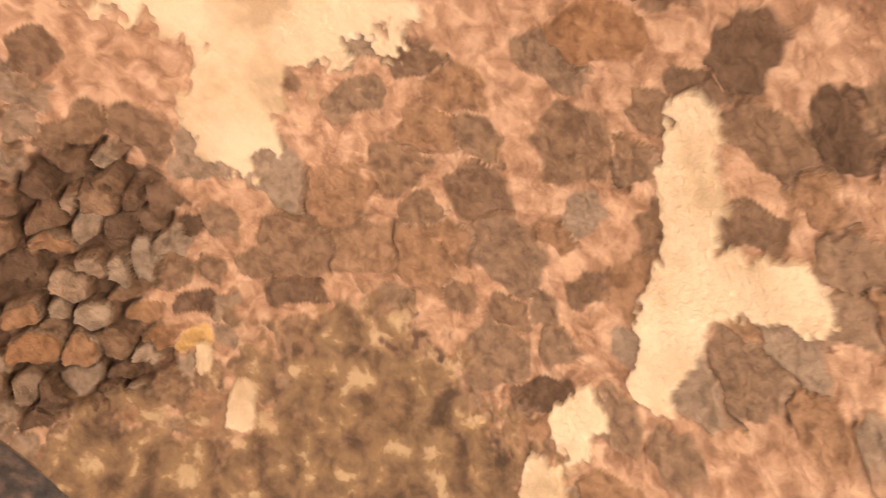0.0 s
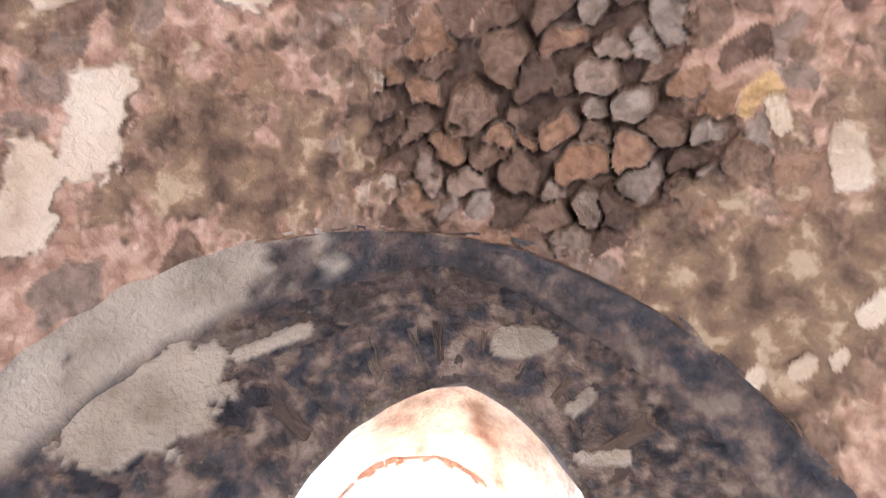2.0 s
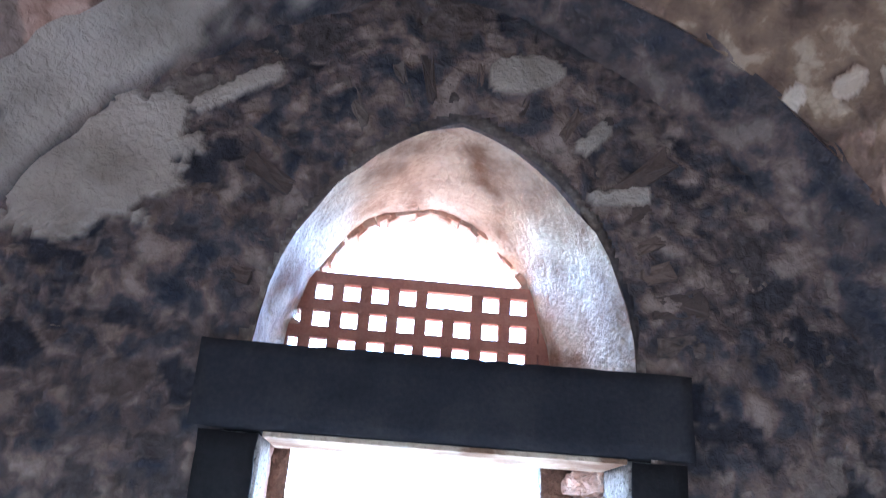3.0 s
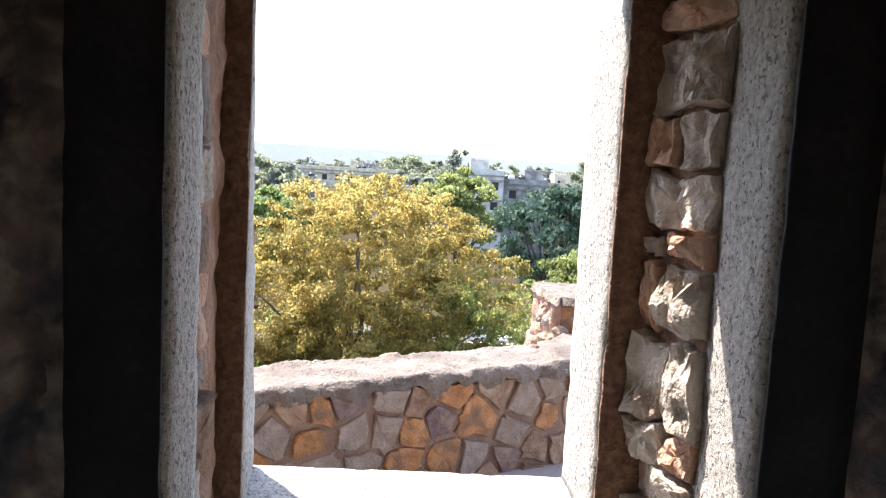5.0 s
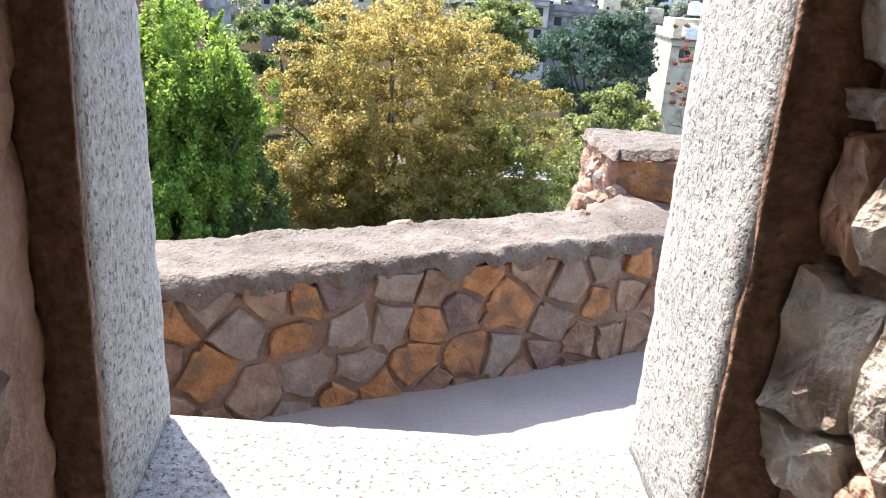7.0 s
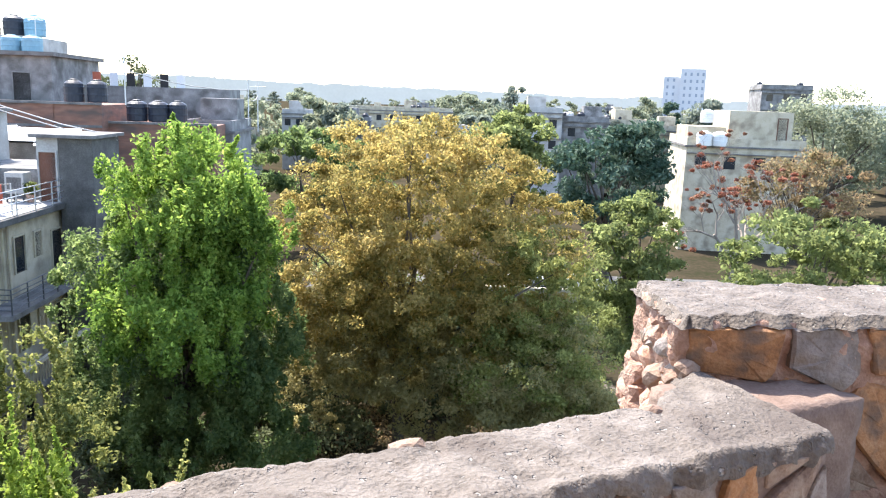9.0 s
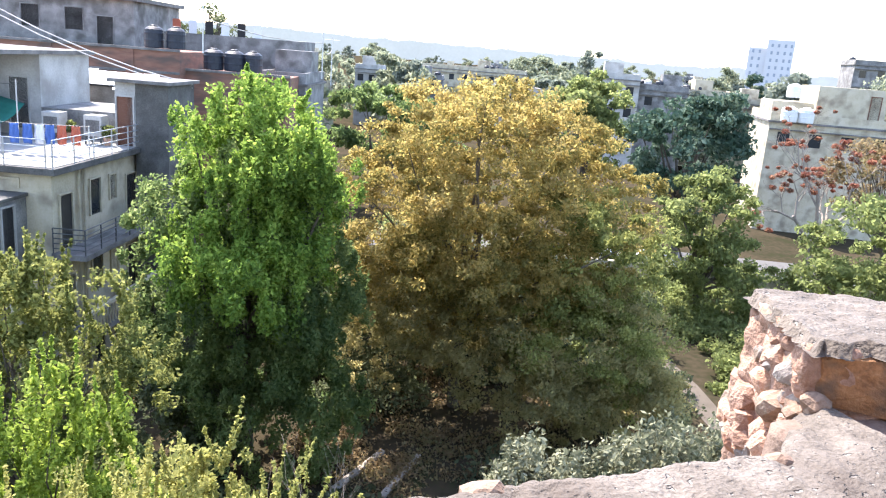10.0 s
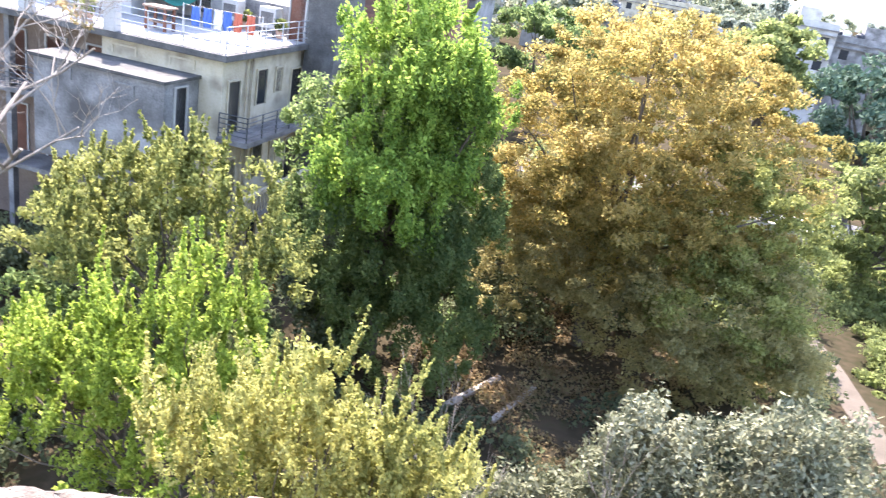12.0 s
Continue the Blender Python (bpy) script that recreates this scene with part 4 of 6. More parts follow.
for side, x0, mats in (("left", -0.634, (STONE_BROWN, STONE_GREY, STONE_PALE, STONE_RED)), ("right", 0.548, (STONE_PALE, STONE_PALE, STONE_RED, STONE_RED, STONE_PALE))):
    polys, z = [], 0.14
    while z < 1.93:
        tall = min(rng.choice((0.07, 0.11, 0.15, 0.20, 0.24)), 1.965 - z)
        cut = rng.choice((None, 0.39, 0.45, 0.42)) if side == "right" else None
        far = 0.54 if side == "right" else 0.375
        near = 0.265 if side == "right" else 0.155
        for y0, y1 in ((near, far),) if cut is None else ((near, cut), (cut, far)):
            j = lambda: rng.uniform(-0.016, 0.016)
            polys.append([(y0 + j(), z + j()), ((y0 + y1) / 2 + j(), z + j()), (y1 + j(), z + j()), (y1 + j(), z + tall + j()), ((y0 + y1) / 2 + j(), z + tall + j()), (y0 + j(), z + tall + j())])
        z += tall
    for poly in polys:
        cy, cz = centred(poly)
        proud = rng.uniform(0.02, 0.042) if side == "right" else rng.uniform(0.008, 0.025)
        flip = -1 if side == "right" else 1
        bm = stone_bm([((p[0] - cy) * flip, p[1] - cz) for p in poly][::flip], 0.006, proud, rng)
        bmesh.ops.subdivide_edges(bm, edges=bm.edges, cuts=2, use_grid_fill=True)
        for v in bm.verts:
            q = v.co + Vector((cy * 9, cz * 9, 0))
            rugged = 1.0 if side == "right" else 0.4
            chip = noise.voronoi(q * 9)[0][0]
            v.co += (Vector(noise.noise_vector(q * 9)) * 0.012 + Vector(noise.noise_vector(q * 40)) * 0.006 - Vector((0, 0, 0.05 * (chip - 0.3)))) * rugged
        s = part("stone", bm, rng.choice(mats), wall)
        if side == "right":
            s.matrix_local = Matrix.Translation((x0 - 0.30 * (cy - 0.40), cy, cz)) @ Matrix.Rotation(0.29, 4, "Z") @ Matrix(((0, 0, -1, 0), (-1, 0, 0, 0), (0, 1, 0, 0), (0, 0, 0, 1)))
        else:
            s.matrix_local = Matrix.Translation((x0, cy, cz)) @ Matrix(((0, 0, 1, 0), (1, 0, 0, 0), (0, 1, 0, 0), (0, 0, 0, 1)))

# pierced screen, its upper part broken away
screen = tagged(empty("stone_screen", pose(-0.10, 0.60, 2.236)), "broken red sandstone lattice screen in the arch", "screen")
pitch, bar = 0.119, 0.050
for k in range(1, 5):
    z = k * pitch - 0.065
    box("lattice_bar", -0.56, 0.55, -0.025, 0.025, z, z + bar, JAALI, screen, bevel=0.004)
for k in range(-4, 5):
    x = k * pitch - 0.005
    box("lattice_upright", x - bar / 2, x + bar / 2, -0.022, 0.022, 0.0, 4 * pitch - 0.02 - (0.11 if k == 1 else 0.0), JAALI, screen, bevel=0.004)
for x0, x1 in ((-0.56, -0.545), (0.50, 0.55)):
    box("lattice_edge", x0, x1, -0.024, 0.024, 0.0, 4 * pitch - 0.02, JAALI, screen)

# ---- outside: walkway, parapet, block ----


def slab(name, outline, z0, z1, material, label, category):
    bm = bmesh.new()
    low, high = [bm.verts.new((x, y, z0)) for x, y in outline], [bm.verts.new((x, y, z1)) for x, y in outline]
    bm.faces.new(low[::-1])
    bm.faces.new(high)
    for k in range(len(outline)):
        j = (k + 1) % len(outline)
        bm.faces.new((low[k], low[j], high[j], high[k]))
    return tagged(part(name, bm, material), label, category, kind="structure")


slab("walkway", [(-3.0, 0.985), (2.4, 0.985), (2.4, 3.6), (-3.0, 0.98)], -0.5, -0.2, WALKWAY, "shaded grey cement walkway behind the parapet", "walkway")
slab("terrace_mass", [(-3.3, -5.6), (3.0, -5.6), (3.0, 3.95), (1.0, 3.3), (-3.3, 1.1)], GROUND_Z - 0.5, -0.5, MORTAR, "rubble masonry base of the monument", "wall")
PAR = pose(-0.022, 2.365, 0, 0, 0, math.degrees(math.atan(0.5)))
parapet = tagged(empty("parapet", PAR), "low rubble stone parapet with a weathered rounded cap", "parapet", kind="structure")
P0, P1 = -3.4, 1.42
rough_block("core", P0, P1, 0.018, 0.40, -0.6, 0.34, MORTAR, parapet, seed=5.0, amount=0.012)
rough_block("core", 1.2, P1 + 0.55, 0.30, 0.72, -0.6, 0.34, MORTAR, parapet, seed=8.0, amount=0.015)
# cap: a rounded sheet over the top
rows = []
for k in range(300):
    s = P0 + (P1 - P0) * k / 299
    row = []
    for j in range(33):
        f = j / 32
        a = math.pi * f
        y = 0.222 - 0.232 * math.cos(a) * (1 + 0.06 * noise.noise(Vector((s * 4, f, 0))))
        y += f * f * 0.9 * max(0.0, s - 1.0)
        z = 0.335 + 0.065 * min(1.0, 2.0 * math.sin(a)) + 0.022 * noise.noise(Vector((s * 5, f * 3, 4))) + 0.010 * noise.noise(Vector((s * 21, f * 9, 2)))
        z += 0.006 * noise.noise(Vector((s * 48, f * 22, 5))) - 0.016 * max(0.0, noise.noise(Vector((s * 11, f * 5, 8))) - 0.1)
        if j < 4 or j > 28:
            y += 0.030 * noise.noise(Vector((s * 13, f * 4, 7))) + 0.012 * noise.noise(Vector((s * 37, f * 4, 3)))
        if j in (0, 32):
            z -= 0.016 + 0.075 * noise.noise(Vector((s * 9, f * 7, 0)))
        row.append((s, y, z))
    rows.append(row)
loft("cap", rows, CAP, parapet, "weathered grey lime cap")
for s, y, r in ((0.0, 0.43, 0.055), (-0.72, 0.43, 0.03), (0.95, 0.40, 0.045), (-1.35, 0.42, 0.06)):
    bm = bmesh.new()
    bmesh.ops.create_icosphere(bm, subdivisions=2, radius=r)
    for v in bm.verts:
        v.co = Vector((v.co.x * 1.35, v.co.y, v.co.z * 0.85)) * (1 + 0.25 * noise.noise(v.co * 30 + Vector((s, y, 0))))
    part("stone", bm, STONE_BROWN, parapet).matrix_local = pose(s, y, 0.37)
# face stones: the larger ones have their own colour and place
KEY = {"orange": ((-1.04, 0.24), (-0.60, 0.13), (-0.06, 0.11), (0.14, 0.28), (0.33, 0.14), (0.83, 0.09), (-0.09, -0.07), (-0.92, 0.02), (0.14, -0.08), (1.02, 0.27), (-0.56, 0.26)),
       "purple": ((-0.44, 0.30), (0.08, 0.17), (0.53, -0.13)),
       "grey": ((-0.80, 0.17), (-0.16, 0.29), (-0.20, 0.13), (0.63, 0.20), (-0.35, -0.07), (-0.56, -0.05), (0.31, -0.09), (0.56, 0.02), (0.82, 0.29), (-0.38, 0.13)),
       "brown": ((-0.74, -0.10), (0.97, 0.12), (1.1, 0.05), (0.90, -0.08), (0.72, -0.10), (0.45, 0.29), (0.0, -0.20), (0.42, -0.2))}
TONE = {"orange": STONE_ORANGE, "purple": STONE_PURPLE, "grey": STONE_GREY, "brown": STONE_BROWN}
pr = random.Random(3)
sd = [(s, z, tone) for tone, some in KEY.items() for s, z in some]
for _ in range(900):
    s, z = pr.uniform(P0, P1), pr.uniform(-0.26, 0.32)
    if all(math.hypot(s - a, (z - b) * 1.15) > pr.choice((0.12, 0.16, 0.20)) for a, b, _ in sd):
        sd.append((s, z, pr.choice(("brown", "brown", "grey", "orange", "brown"))))
for (s, z, tone), poly in zip(sd, cells([(a, b) for a, b, _ in sd], P0, P1, -0.3, 0.345)):
    if len(poly) < 3:
        continue
    cx, cz = centred(poly)
    bm = stone_bm([(p[0] - cx, p[1] - cz) for p in poly], pr.choice((0.006, 0.009, 0.014, 0.02)), pr.uniform(0.010, 0.019), pr, sink=0.02, ragged=0.2)
    ob = part("stone", bm, TONE[tone], parapet)
    ob.matrix_local = Matrix.Translation((cx, 0.013, cz)) @ Matrix(((1, 0, 0, 0), (0, 0, -1, 0), (0, 1, 0, 0), (0, 0, 0, 1)))

# the higher broken block at the parapet's end
block = tagged(empty("parapet_block", pose(0.83, 3.60, 0, 0, 0, 6)), "broken raised end of the parapet with orange stone blocks", "parapet", kind="structure")
rough_block("core", 0.03, 1.9, 0.03, 0.62, -0.6, 0.60, PINK_MORTAR, block, seed=3.0, amount=0.035, step=0.03)
rows = [[(0.01 + 1.92 * k / 120 + (0.03 * noise.noise(Vector((j * 0.5, k * 0.2, 2))) if k < 4 else 0), 0.0 + 0.66 * j / 44 + (0.03 * noise.noise(Vector((k * 0.2, 0, 6))) + 0.015 * noise.noise(Vector((k * 0.6, 0, 6))) if j < 4 else 0),
          0.60 + (0.03 if 1 < j < 43 and 1 < k < 119 else -0.02) + 0.014 * noise.noise(Vector((k * 0.07, j * 0.1, 9))) + 0.010 * noise.noise(Vector((k * 0.25, j * 0.25, 9))) + 0.006 * noise.noise(Vector((k * 0.6, j * 0.6, 1)))) for j in range(45)] for k in range(121)]
loft("cap", rows, CAP, block, "weathered grey lime cap")
sd = [(0.28, 0.46), (0.72, 0.44), (1.0, 0.5), (0.25, 0.22), (0.62, 0.20), (0.95, 0.2), (1.3, 0.4), (1.4, 0.15), (1.7, 0.4), (0.3, -0.05), (0.7, -0.05)]
for k, poly in enumerate(cells(sd, 0.02, 1.9, -0.2, 0.60)):
    cx, cz = centred(poly)
    bm = stone_bm([(p[0] - cx, p[1] - cz) for p in poly], 0.02, pr.uniform(0.02, 0.04), pr)
    part("stone", bm, (STONE_ORANGE, STONE_GREY, STONE_ORANGE, STONE_BROWN, STONE_ORANGE, STONE_ORANGE, STONE_BROWN)[k % 7], block).matrix_local = \
        Matrix.Translation((cx, 0.03, cz)) @ Matrix(((1, 0, 0, 0), (0, 0, -1, 0), (0, 1, 0, 0), (0, 0, 0, 1)))
for k in range(60):
    z = pr.uniform(0.0, 0.55)
    r = pr.uniform(0.025, 0.085)
    bm = bmesh.new()
    bmesh.ops.create_icosphere(bm, subdivisions=2, radius=r)
    for v in bm.verts:
        q = v.co / r + Vector((k * 3.1, 0, 0))
        v.co *= 1 + 0.45 * noise.noise(q * 1.3) + 0.25 * (noise.voronoi(q * 1.6)[0][0] - 0.4)
        v.co.z *= 0.8
    out = 0.16 * max(0, 0.45 - z)
    part("stone", bm, pr.choice((STONE_BROWN, STONE_RED, PINK_MORTAR, PINK_MORTAR, STONE_GREY)), block).matrix_local = pose(0.085 - out + pr.uniform(-0.03, 0.03), pr.uniform(-0.02, 0.62), z, pr.uniform(0, 90), 0, pr.uniform(0, 90))

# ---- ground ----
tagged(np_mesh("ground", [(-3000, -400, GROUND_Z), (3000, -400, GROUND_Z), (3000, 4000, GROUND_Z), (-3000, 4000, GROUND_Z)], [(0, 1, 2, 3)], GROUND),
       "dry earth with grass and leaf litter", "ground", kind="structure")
path_line = [(11.0, 22), (9.6, 28), (8.6, 33.5), (8.0, 37), (7.0, 40.5), (5.8, 43.2), (4.9, 47), (6.0, 53)]
rows = []
for k, (x, y) in enumerate(path_line):
    w = 0.55 + 0.12 * noise.noise(Vector((k * 1.7, 0, 0)))
    rows.append([(x - w, y, GROUND_Z + 0.03), (x, y, GROUND_Z + 0.05), (x + w, y, GROUND_Z + 0.03)])
tagged(loft("earth_path", rows, EARTH), "pale trodden earth footpath through the green", "path", kind="structure")
tagged(box("boundary_wall", -1.0, 26, 56.4, 56.8, GROUND_Z, GROUND_Z + 1.0, CREAM, bevel=0.03), "low cream boundary wall along the lane", "wall", kind="structure")
tagged(box("lane", -12, 40, 57.5, 66, GROUND_Z - 0.2, GROUND_Z + 0.03, mat("dusty_asphalt", [(0.07, 0.066, 0.062), (0.13, 0.125, 0.118)], scale=1, fine=10, bump=0.2)),
       "dusty grey lane with parked cars", "road", kind="structure")


# ---- plants ----
def leaf_cloud(name, blobs, n, size, material, parent, seed, clump=0.55, upright=0.0, hollow=0.55, aspect=0.55, label="", shoots=0, share=0.26, reach=1.0):
    """Many single leaves, gathered in clumps over the crown's lobes."""
    g = np.random.default_rng(seed)
    vol = np.array([b[3] * b[4] * b[5] for b in blobs]) ** 0.7
    per = max(20, int(n / 120))
    which = g.choice(len(blobs), per, p=vol / vol.sum())
    b = np.array(blobs)[which]
    d = g.normal(size=(per, 3))
    d /= np.linalg.norm(d, axis=1)[:, None]
    d[:, 2] = np.where(d[:, 2] < -0.85, -d[:, 2] * 0.5, d[:, 2])
    r = hollow + (1 - hollow) * g.random(per) ** 0.6
    bumps = np.array([1 + 0.28 * noise.noise(Vector(v) * 2.3 + Vector((seed, k, 0))) for v, k in zip(d, which)])
    c = b[:, :3] + d * b[:, 3:6] * (r * bumps)[:, None]
    rad = clump * (0.55 + 0.9 * g.random(per))
    k = g.integers(0, per, n)
    e = g.normal(size=(n, 3))
    e /= np.linalg.norm(e, axis=1)[:, None]
    e *= (g.random(n) ** 0.45)[:, None]
    e[:, 2] *= 0.6 + upright * 1.6
    e[:, :2] *= 1.0 - 0.45 * min(1.0, upright)
    pos = c[k] + e * rad[k][:, None]
    if shoots:
        top = c[np.argsort(-(c[:, 2] + 1.2 * clump * g.normal(size=per)))[: max(shoots, int(per * 0.55))]]
        start = top[g.integers(0, len(top), shoots)] - np.array([0, 0, 0.2])
        lean = np.stack([g.normal(0, 0.22, shoots), g.normal(0, 0.22, shoots), np.ones(shoots)], -1)
        long = clump * reach * (1.4 + 3.2 * g.random(shoots) ** 1.5)
        m = int(n * share)
        w, f = g.integers(0, shoots, m), g.random(m)
        pos[:m] = start[w] + lean[w] * (f * long[w])[:, None] + g.normal(size=(m, 3)) * (clump * 0.16 * (1.15 - f))[:, None]
    pos[:, 2] = np.maximum(pos[:, 2], GROUND_Z + 0.05)
    along = g.normal(size=(n, 3))
    along[:, 2] -= 0.35
    along /= np.linalg.norm(along, axis=1)[:, None]
    face = g.normal(size=(n, 3)) + np.array([0, 0, 0.9])
    side = np.cross(along, face)
    side /= np.maximum(np.linalg.norm(side, axis=1), 1e-6)[:, None]
    s = size * (0.6 + 0.8 * g.random(n))[:, None]
    verts = np.stack([pos - along * s * 0.5, pos + side * s * aspect * 0.5, pos + along * s * 0.5, pos - side * s * aspect * 0.5], 1).reshape(-1, 3)
    o = np.array(parent.matrix_world.translation)
    ob = np_mesh(name, verts - o, np.arange(n * 4).reshape(-1, 4), material, parent, label)
    return ob, c


def lobed(blobs, count, size, seed):
    """Smaller lobes that swell out of the crown's main masses."""
    g = random.Random(seed)
    out = []
    weight = [b[3] * b[5] for b in blobs]
    for _ in range(count):
        b = g.choices(blobs, weight)[0]
        d = Vector((g.gauss(0, 1), g.gauss(0, 1), g.gauss(0.15, 0.9))).normalized()
        r = size * g.uniform(0.6, 1.25)
        out.append((b[0] + d.x * b[3] * 0.86, b[1] + d.y * b[4] * 0.86, b[2] + d.z * b[5] * 0.86, r * 1.15, r * 1.1, r * 0.85))
    return out


def limbs(name, base, targets, girth, material, parent, seed, sides=6, first=0.35):
    """A tapered trunk and limbs that reach towards the clumps."""
    g = random.Random(seed)
    o = Vector(parent.matrix_world.translation)
    bm = bmesh.new()
    top = sum((Vector(t) for t in targets), Vector()) / len(targets)
    b = Vector(base)
    fork = b.lerp(top, first)
    fork.x, fork.y = b.x + (top.x - b.x) * first * 0.7, b.y + (top.y - b.y) * first * 0.7
    tube_bm(bm, [b - o, b.lerp(fork, 0.5) - o + Vector((g.uniform(-0.15, 0.15), 0, 0)), fork - o], [girth * 1.25, girth, girth * 0.85], sides + 3)
    for t in targets:
        t = Vector(t)
        m1 = fork.lerp(t, 0.4) + Vector((g.uniform(-0.4, 0.4), g.uniform(-0.4, 0.4), g.uniform(0.0, 0.7)))
        m2 = fork.lerp(t, 0.75) + Vector((g.uniform(-0.3, 0.3), g.uniform(-0.3, 0.3), g.uniform(0.0, 0.5)))
        tube_bm(bm, [fork - o, m1 - o, m2 - o, t - o], [girth * 0.5, girth * 0.32, girth * 0.18, girth * 0.05], sides)
    return part(name, bm, material, parent)


def tree(name, base, blobs, n, size, material, label, seed, girth=0.2, bark=None, clump=0.55, upright=0.0, hollow=0.55, limb_count=22, more=(), category="tree", aspect=0.55, shoots=0, lobes=0, lobe=1.2, share=0.26, reach=1.0):
    t = tagged(empty(name, pose(*base)), label, category)
    if lobes:
        blobs = list(blobs) + lobed(blobs, lobes, lobe, seed)
        more = [(list(some) + lobed(some, max(8, lobes // 3), lobe, seed + 9 + j), n2, m2, s2) for j, (some, n2, m2, s2) in enumerate(more)]
    ob, c = leaf_cloud("crown", blobs, n, size, material, t, seed, clump, upright, hollow, aspect, "", shoots, share, reach)
    for k, (blobs2, n2, material2, size2) in enumerate(more):
        leaf_cloud("foliage", blobs2, n2, size2, material2, t, seed + 50 + k, clump, upright, hollow, aspect)
    g = random.Random(seed)
    limbs("trunk", base, [c[g.randrange(len(c))] for _ in range(limb_count)], girth, bark or BARK, t, seed)
    return t


G = GROUND_Z
tree("yellowing_tree", (-2.6, 31.5, G), [(-2.0, 31, -3.6, 5.4, 4.6, 4.4), (-5.0, 30.5, -5.2, 2.7, 3.0, 3.4), (1.8, 30.2, -4.6, 2.6, 3.2, 3.2), (-2.4, 30, -1.5, 3.4, 3.2, 2.3),
     (-4.4, 28.8, -7.2, 2.6, 1.8, 2.2), (-0.6, 28.3, -6.8, 2.2, 1.6, 2.0), (-2.2, 27.6, -5.0, 2.6, 1.4, 2.0), (-2.2, 31.4, -4.6, 3.0, 2.2, 2.8)], 140000, 0.135, YELLOW_LEAF,
     "large spreading tree with yellow-green autumn leaves", 21, 0.21, clump=0.42, hollow=0.6, limb_count=26, lobes=120, lobe=1.05,
     more=(([(2.0, 29.2, -8.8, 3.4, 3.0, 3.0), (-5.4, 30, -9.0, 2.2, 2.4, 3.0), (0.8, 28.4, -10.8, 3.0, 2.0, 2.0), (-3.2, 33.5, -8.6, 5.4, 1.8, 3.8), (3.6, 30, -10.8, 2.4, 2.2, 2.0), (-1.0, 28.4, -9.0, 2.2, 1.6, 2.0), (-3.4, 29.5, -8.6, 3.0, 2.0, 2.2)], 110000, OCHRE_LEAF, 0.145),
           ([(2.6, 29.0, -5.6, 1.8, 2.2, 2.8), (3.2, 28.8, -8.4, 2.2, 2.0, 3.0), (0.8, 28.2, -7.6, 1.8, 1.2, 1.6)], 30000, OLIVE_LEAF, 0.14)))
tree("green_tree", (-9.4, 25.3, G), [(-9.1, 25, -2.2, 2.5, 2.2, 2.3), (-9.0, 24.8, -4.6, 2.8, 2.4, 2.5), (-7.2, 25, -2.9, 1.4, 1.5, 1.8), (-8.9, 23.8, -6.0, 2.6, 2.2, 1.7)], 84000, 0.15, GREEN_LEAF,
     "tall dense tree with fresh green leaves", 33, 0.26, shoots=110, reach=0.55, clump=0.34, hollow=0.5, lobes=70, lobe=0.8, upright=0.45, limb_count=20,
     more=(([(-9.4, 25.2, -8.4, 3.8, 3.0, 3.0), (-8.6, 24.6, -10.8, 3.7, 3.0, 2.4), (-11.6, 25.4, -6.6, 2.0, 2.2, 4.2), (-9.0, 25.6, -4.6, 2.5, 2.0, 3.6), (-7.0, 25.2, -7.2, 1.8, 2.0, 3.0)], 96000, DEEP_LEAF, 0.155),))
tree("olive_green_tree", (-12.6, 18.3, G), [(-13.2, 18, -7.0, 3.8, 2.8, 2.3), (-10.9, 17.8, -5.2, 1.6, 1.5, 1.3), (-14.2, 18, -5.9, 1.8, 1.8, 1.2), (-15.6, 18, -7.6, 1.7, 1.8, 1.6), (-9.6, 17.6, -6.8, 1.5, 1.4, 1.3)], 50000, 0.13, OLIVE_LEAF,
     "spreading tree with thin olive-yellow leaves", 41, 0.15, shoots=260, share=0.4, clump=0.28, upright=0.2, hollow=0.35, lobes=30, lobe=0.7, limb_count=40,
     more=(([(-12.5, 17.8, -9.6, 3.6, 2.6, 2.0), (-16.4, 18.5, -10.5, 2.0, 2.0, 2.2), (-10, 17.5, -10.5, 2.2, 1.8, 2.0)], 30000, DEEP_LEAF, 0.15),))
tree("lime_green_tree", (-8.8, 13.3, G), [(-9.2, 13, -7.6, 2.3, 1.8, 1.7), (-8.3, 13, -5.6, 0.65, 0.6, 1.35), (-7.1, 13, -6.2, 0.6, 0.6, 1.2), (-10.6, 13, -7.2, 1.0, 0.9, 1.2), (-8.5, 12.6, -8.8, 2.9, 1.8, 1.6), (-11.6, 12.6, -8.3, 1.6, 1.4, 1.2), (-13.4, 12.8, -8.8, 1.5, 1.3, 1.1), (-6.9, 12.8, -7.6, 1.2, 1.0, 1.2)], 54000, 0.115, LIME_LEAF,
     "upright young tree with bright lime-green leaves", 55, 0.09, shoots=330, share=0.5, reach=1.5, clump=0.22, upright=0.4, hollow=0.3, lobes=24, lobe=0.5, limb_count=40)
tree("pale_yellow_tree", (-4.4, 10.4, G), [(-4.5, 10.2, -5.3, 1.4, 1.2, 1.3), (-3.4, 10, -5.6, 0.9, 0.9, 1.3), (-5.9, 10.2, -6.0, 1.5, 1.2, 1.2), (-2.4, 10.2, -5.6, 0.8, 0.8, 0.9), (-4.2, 10, -7.0, 2.0, 1.4, 1.4), (-4.4, 10, -4.4, 0.4, 0.4, 0.7), (-3.0, 9.8, -5.4, 0.7, 0.7, 0.9), (-3.0, 9.8, -6.8, 1.2, 1.0, 1.2)], 50000, 0.082, PALE_LEAF,
     "young tree with pale yellow new leaves", 61, 0.07, shoots=330, share=0.55, reach=1.5, clump=0.18, upright=0.4, hollow=0.3, lobes=16, lobe=0.4, limb_count=46)
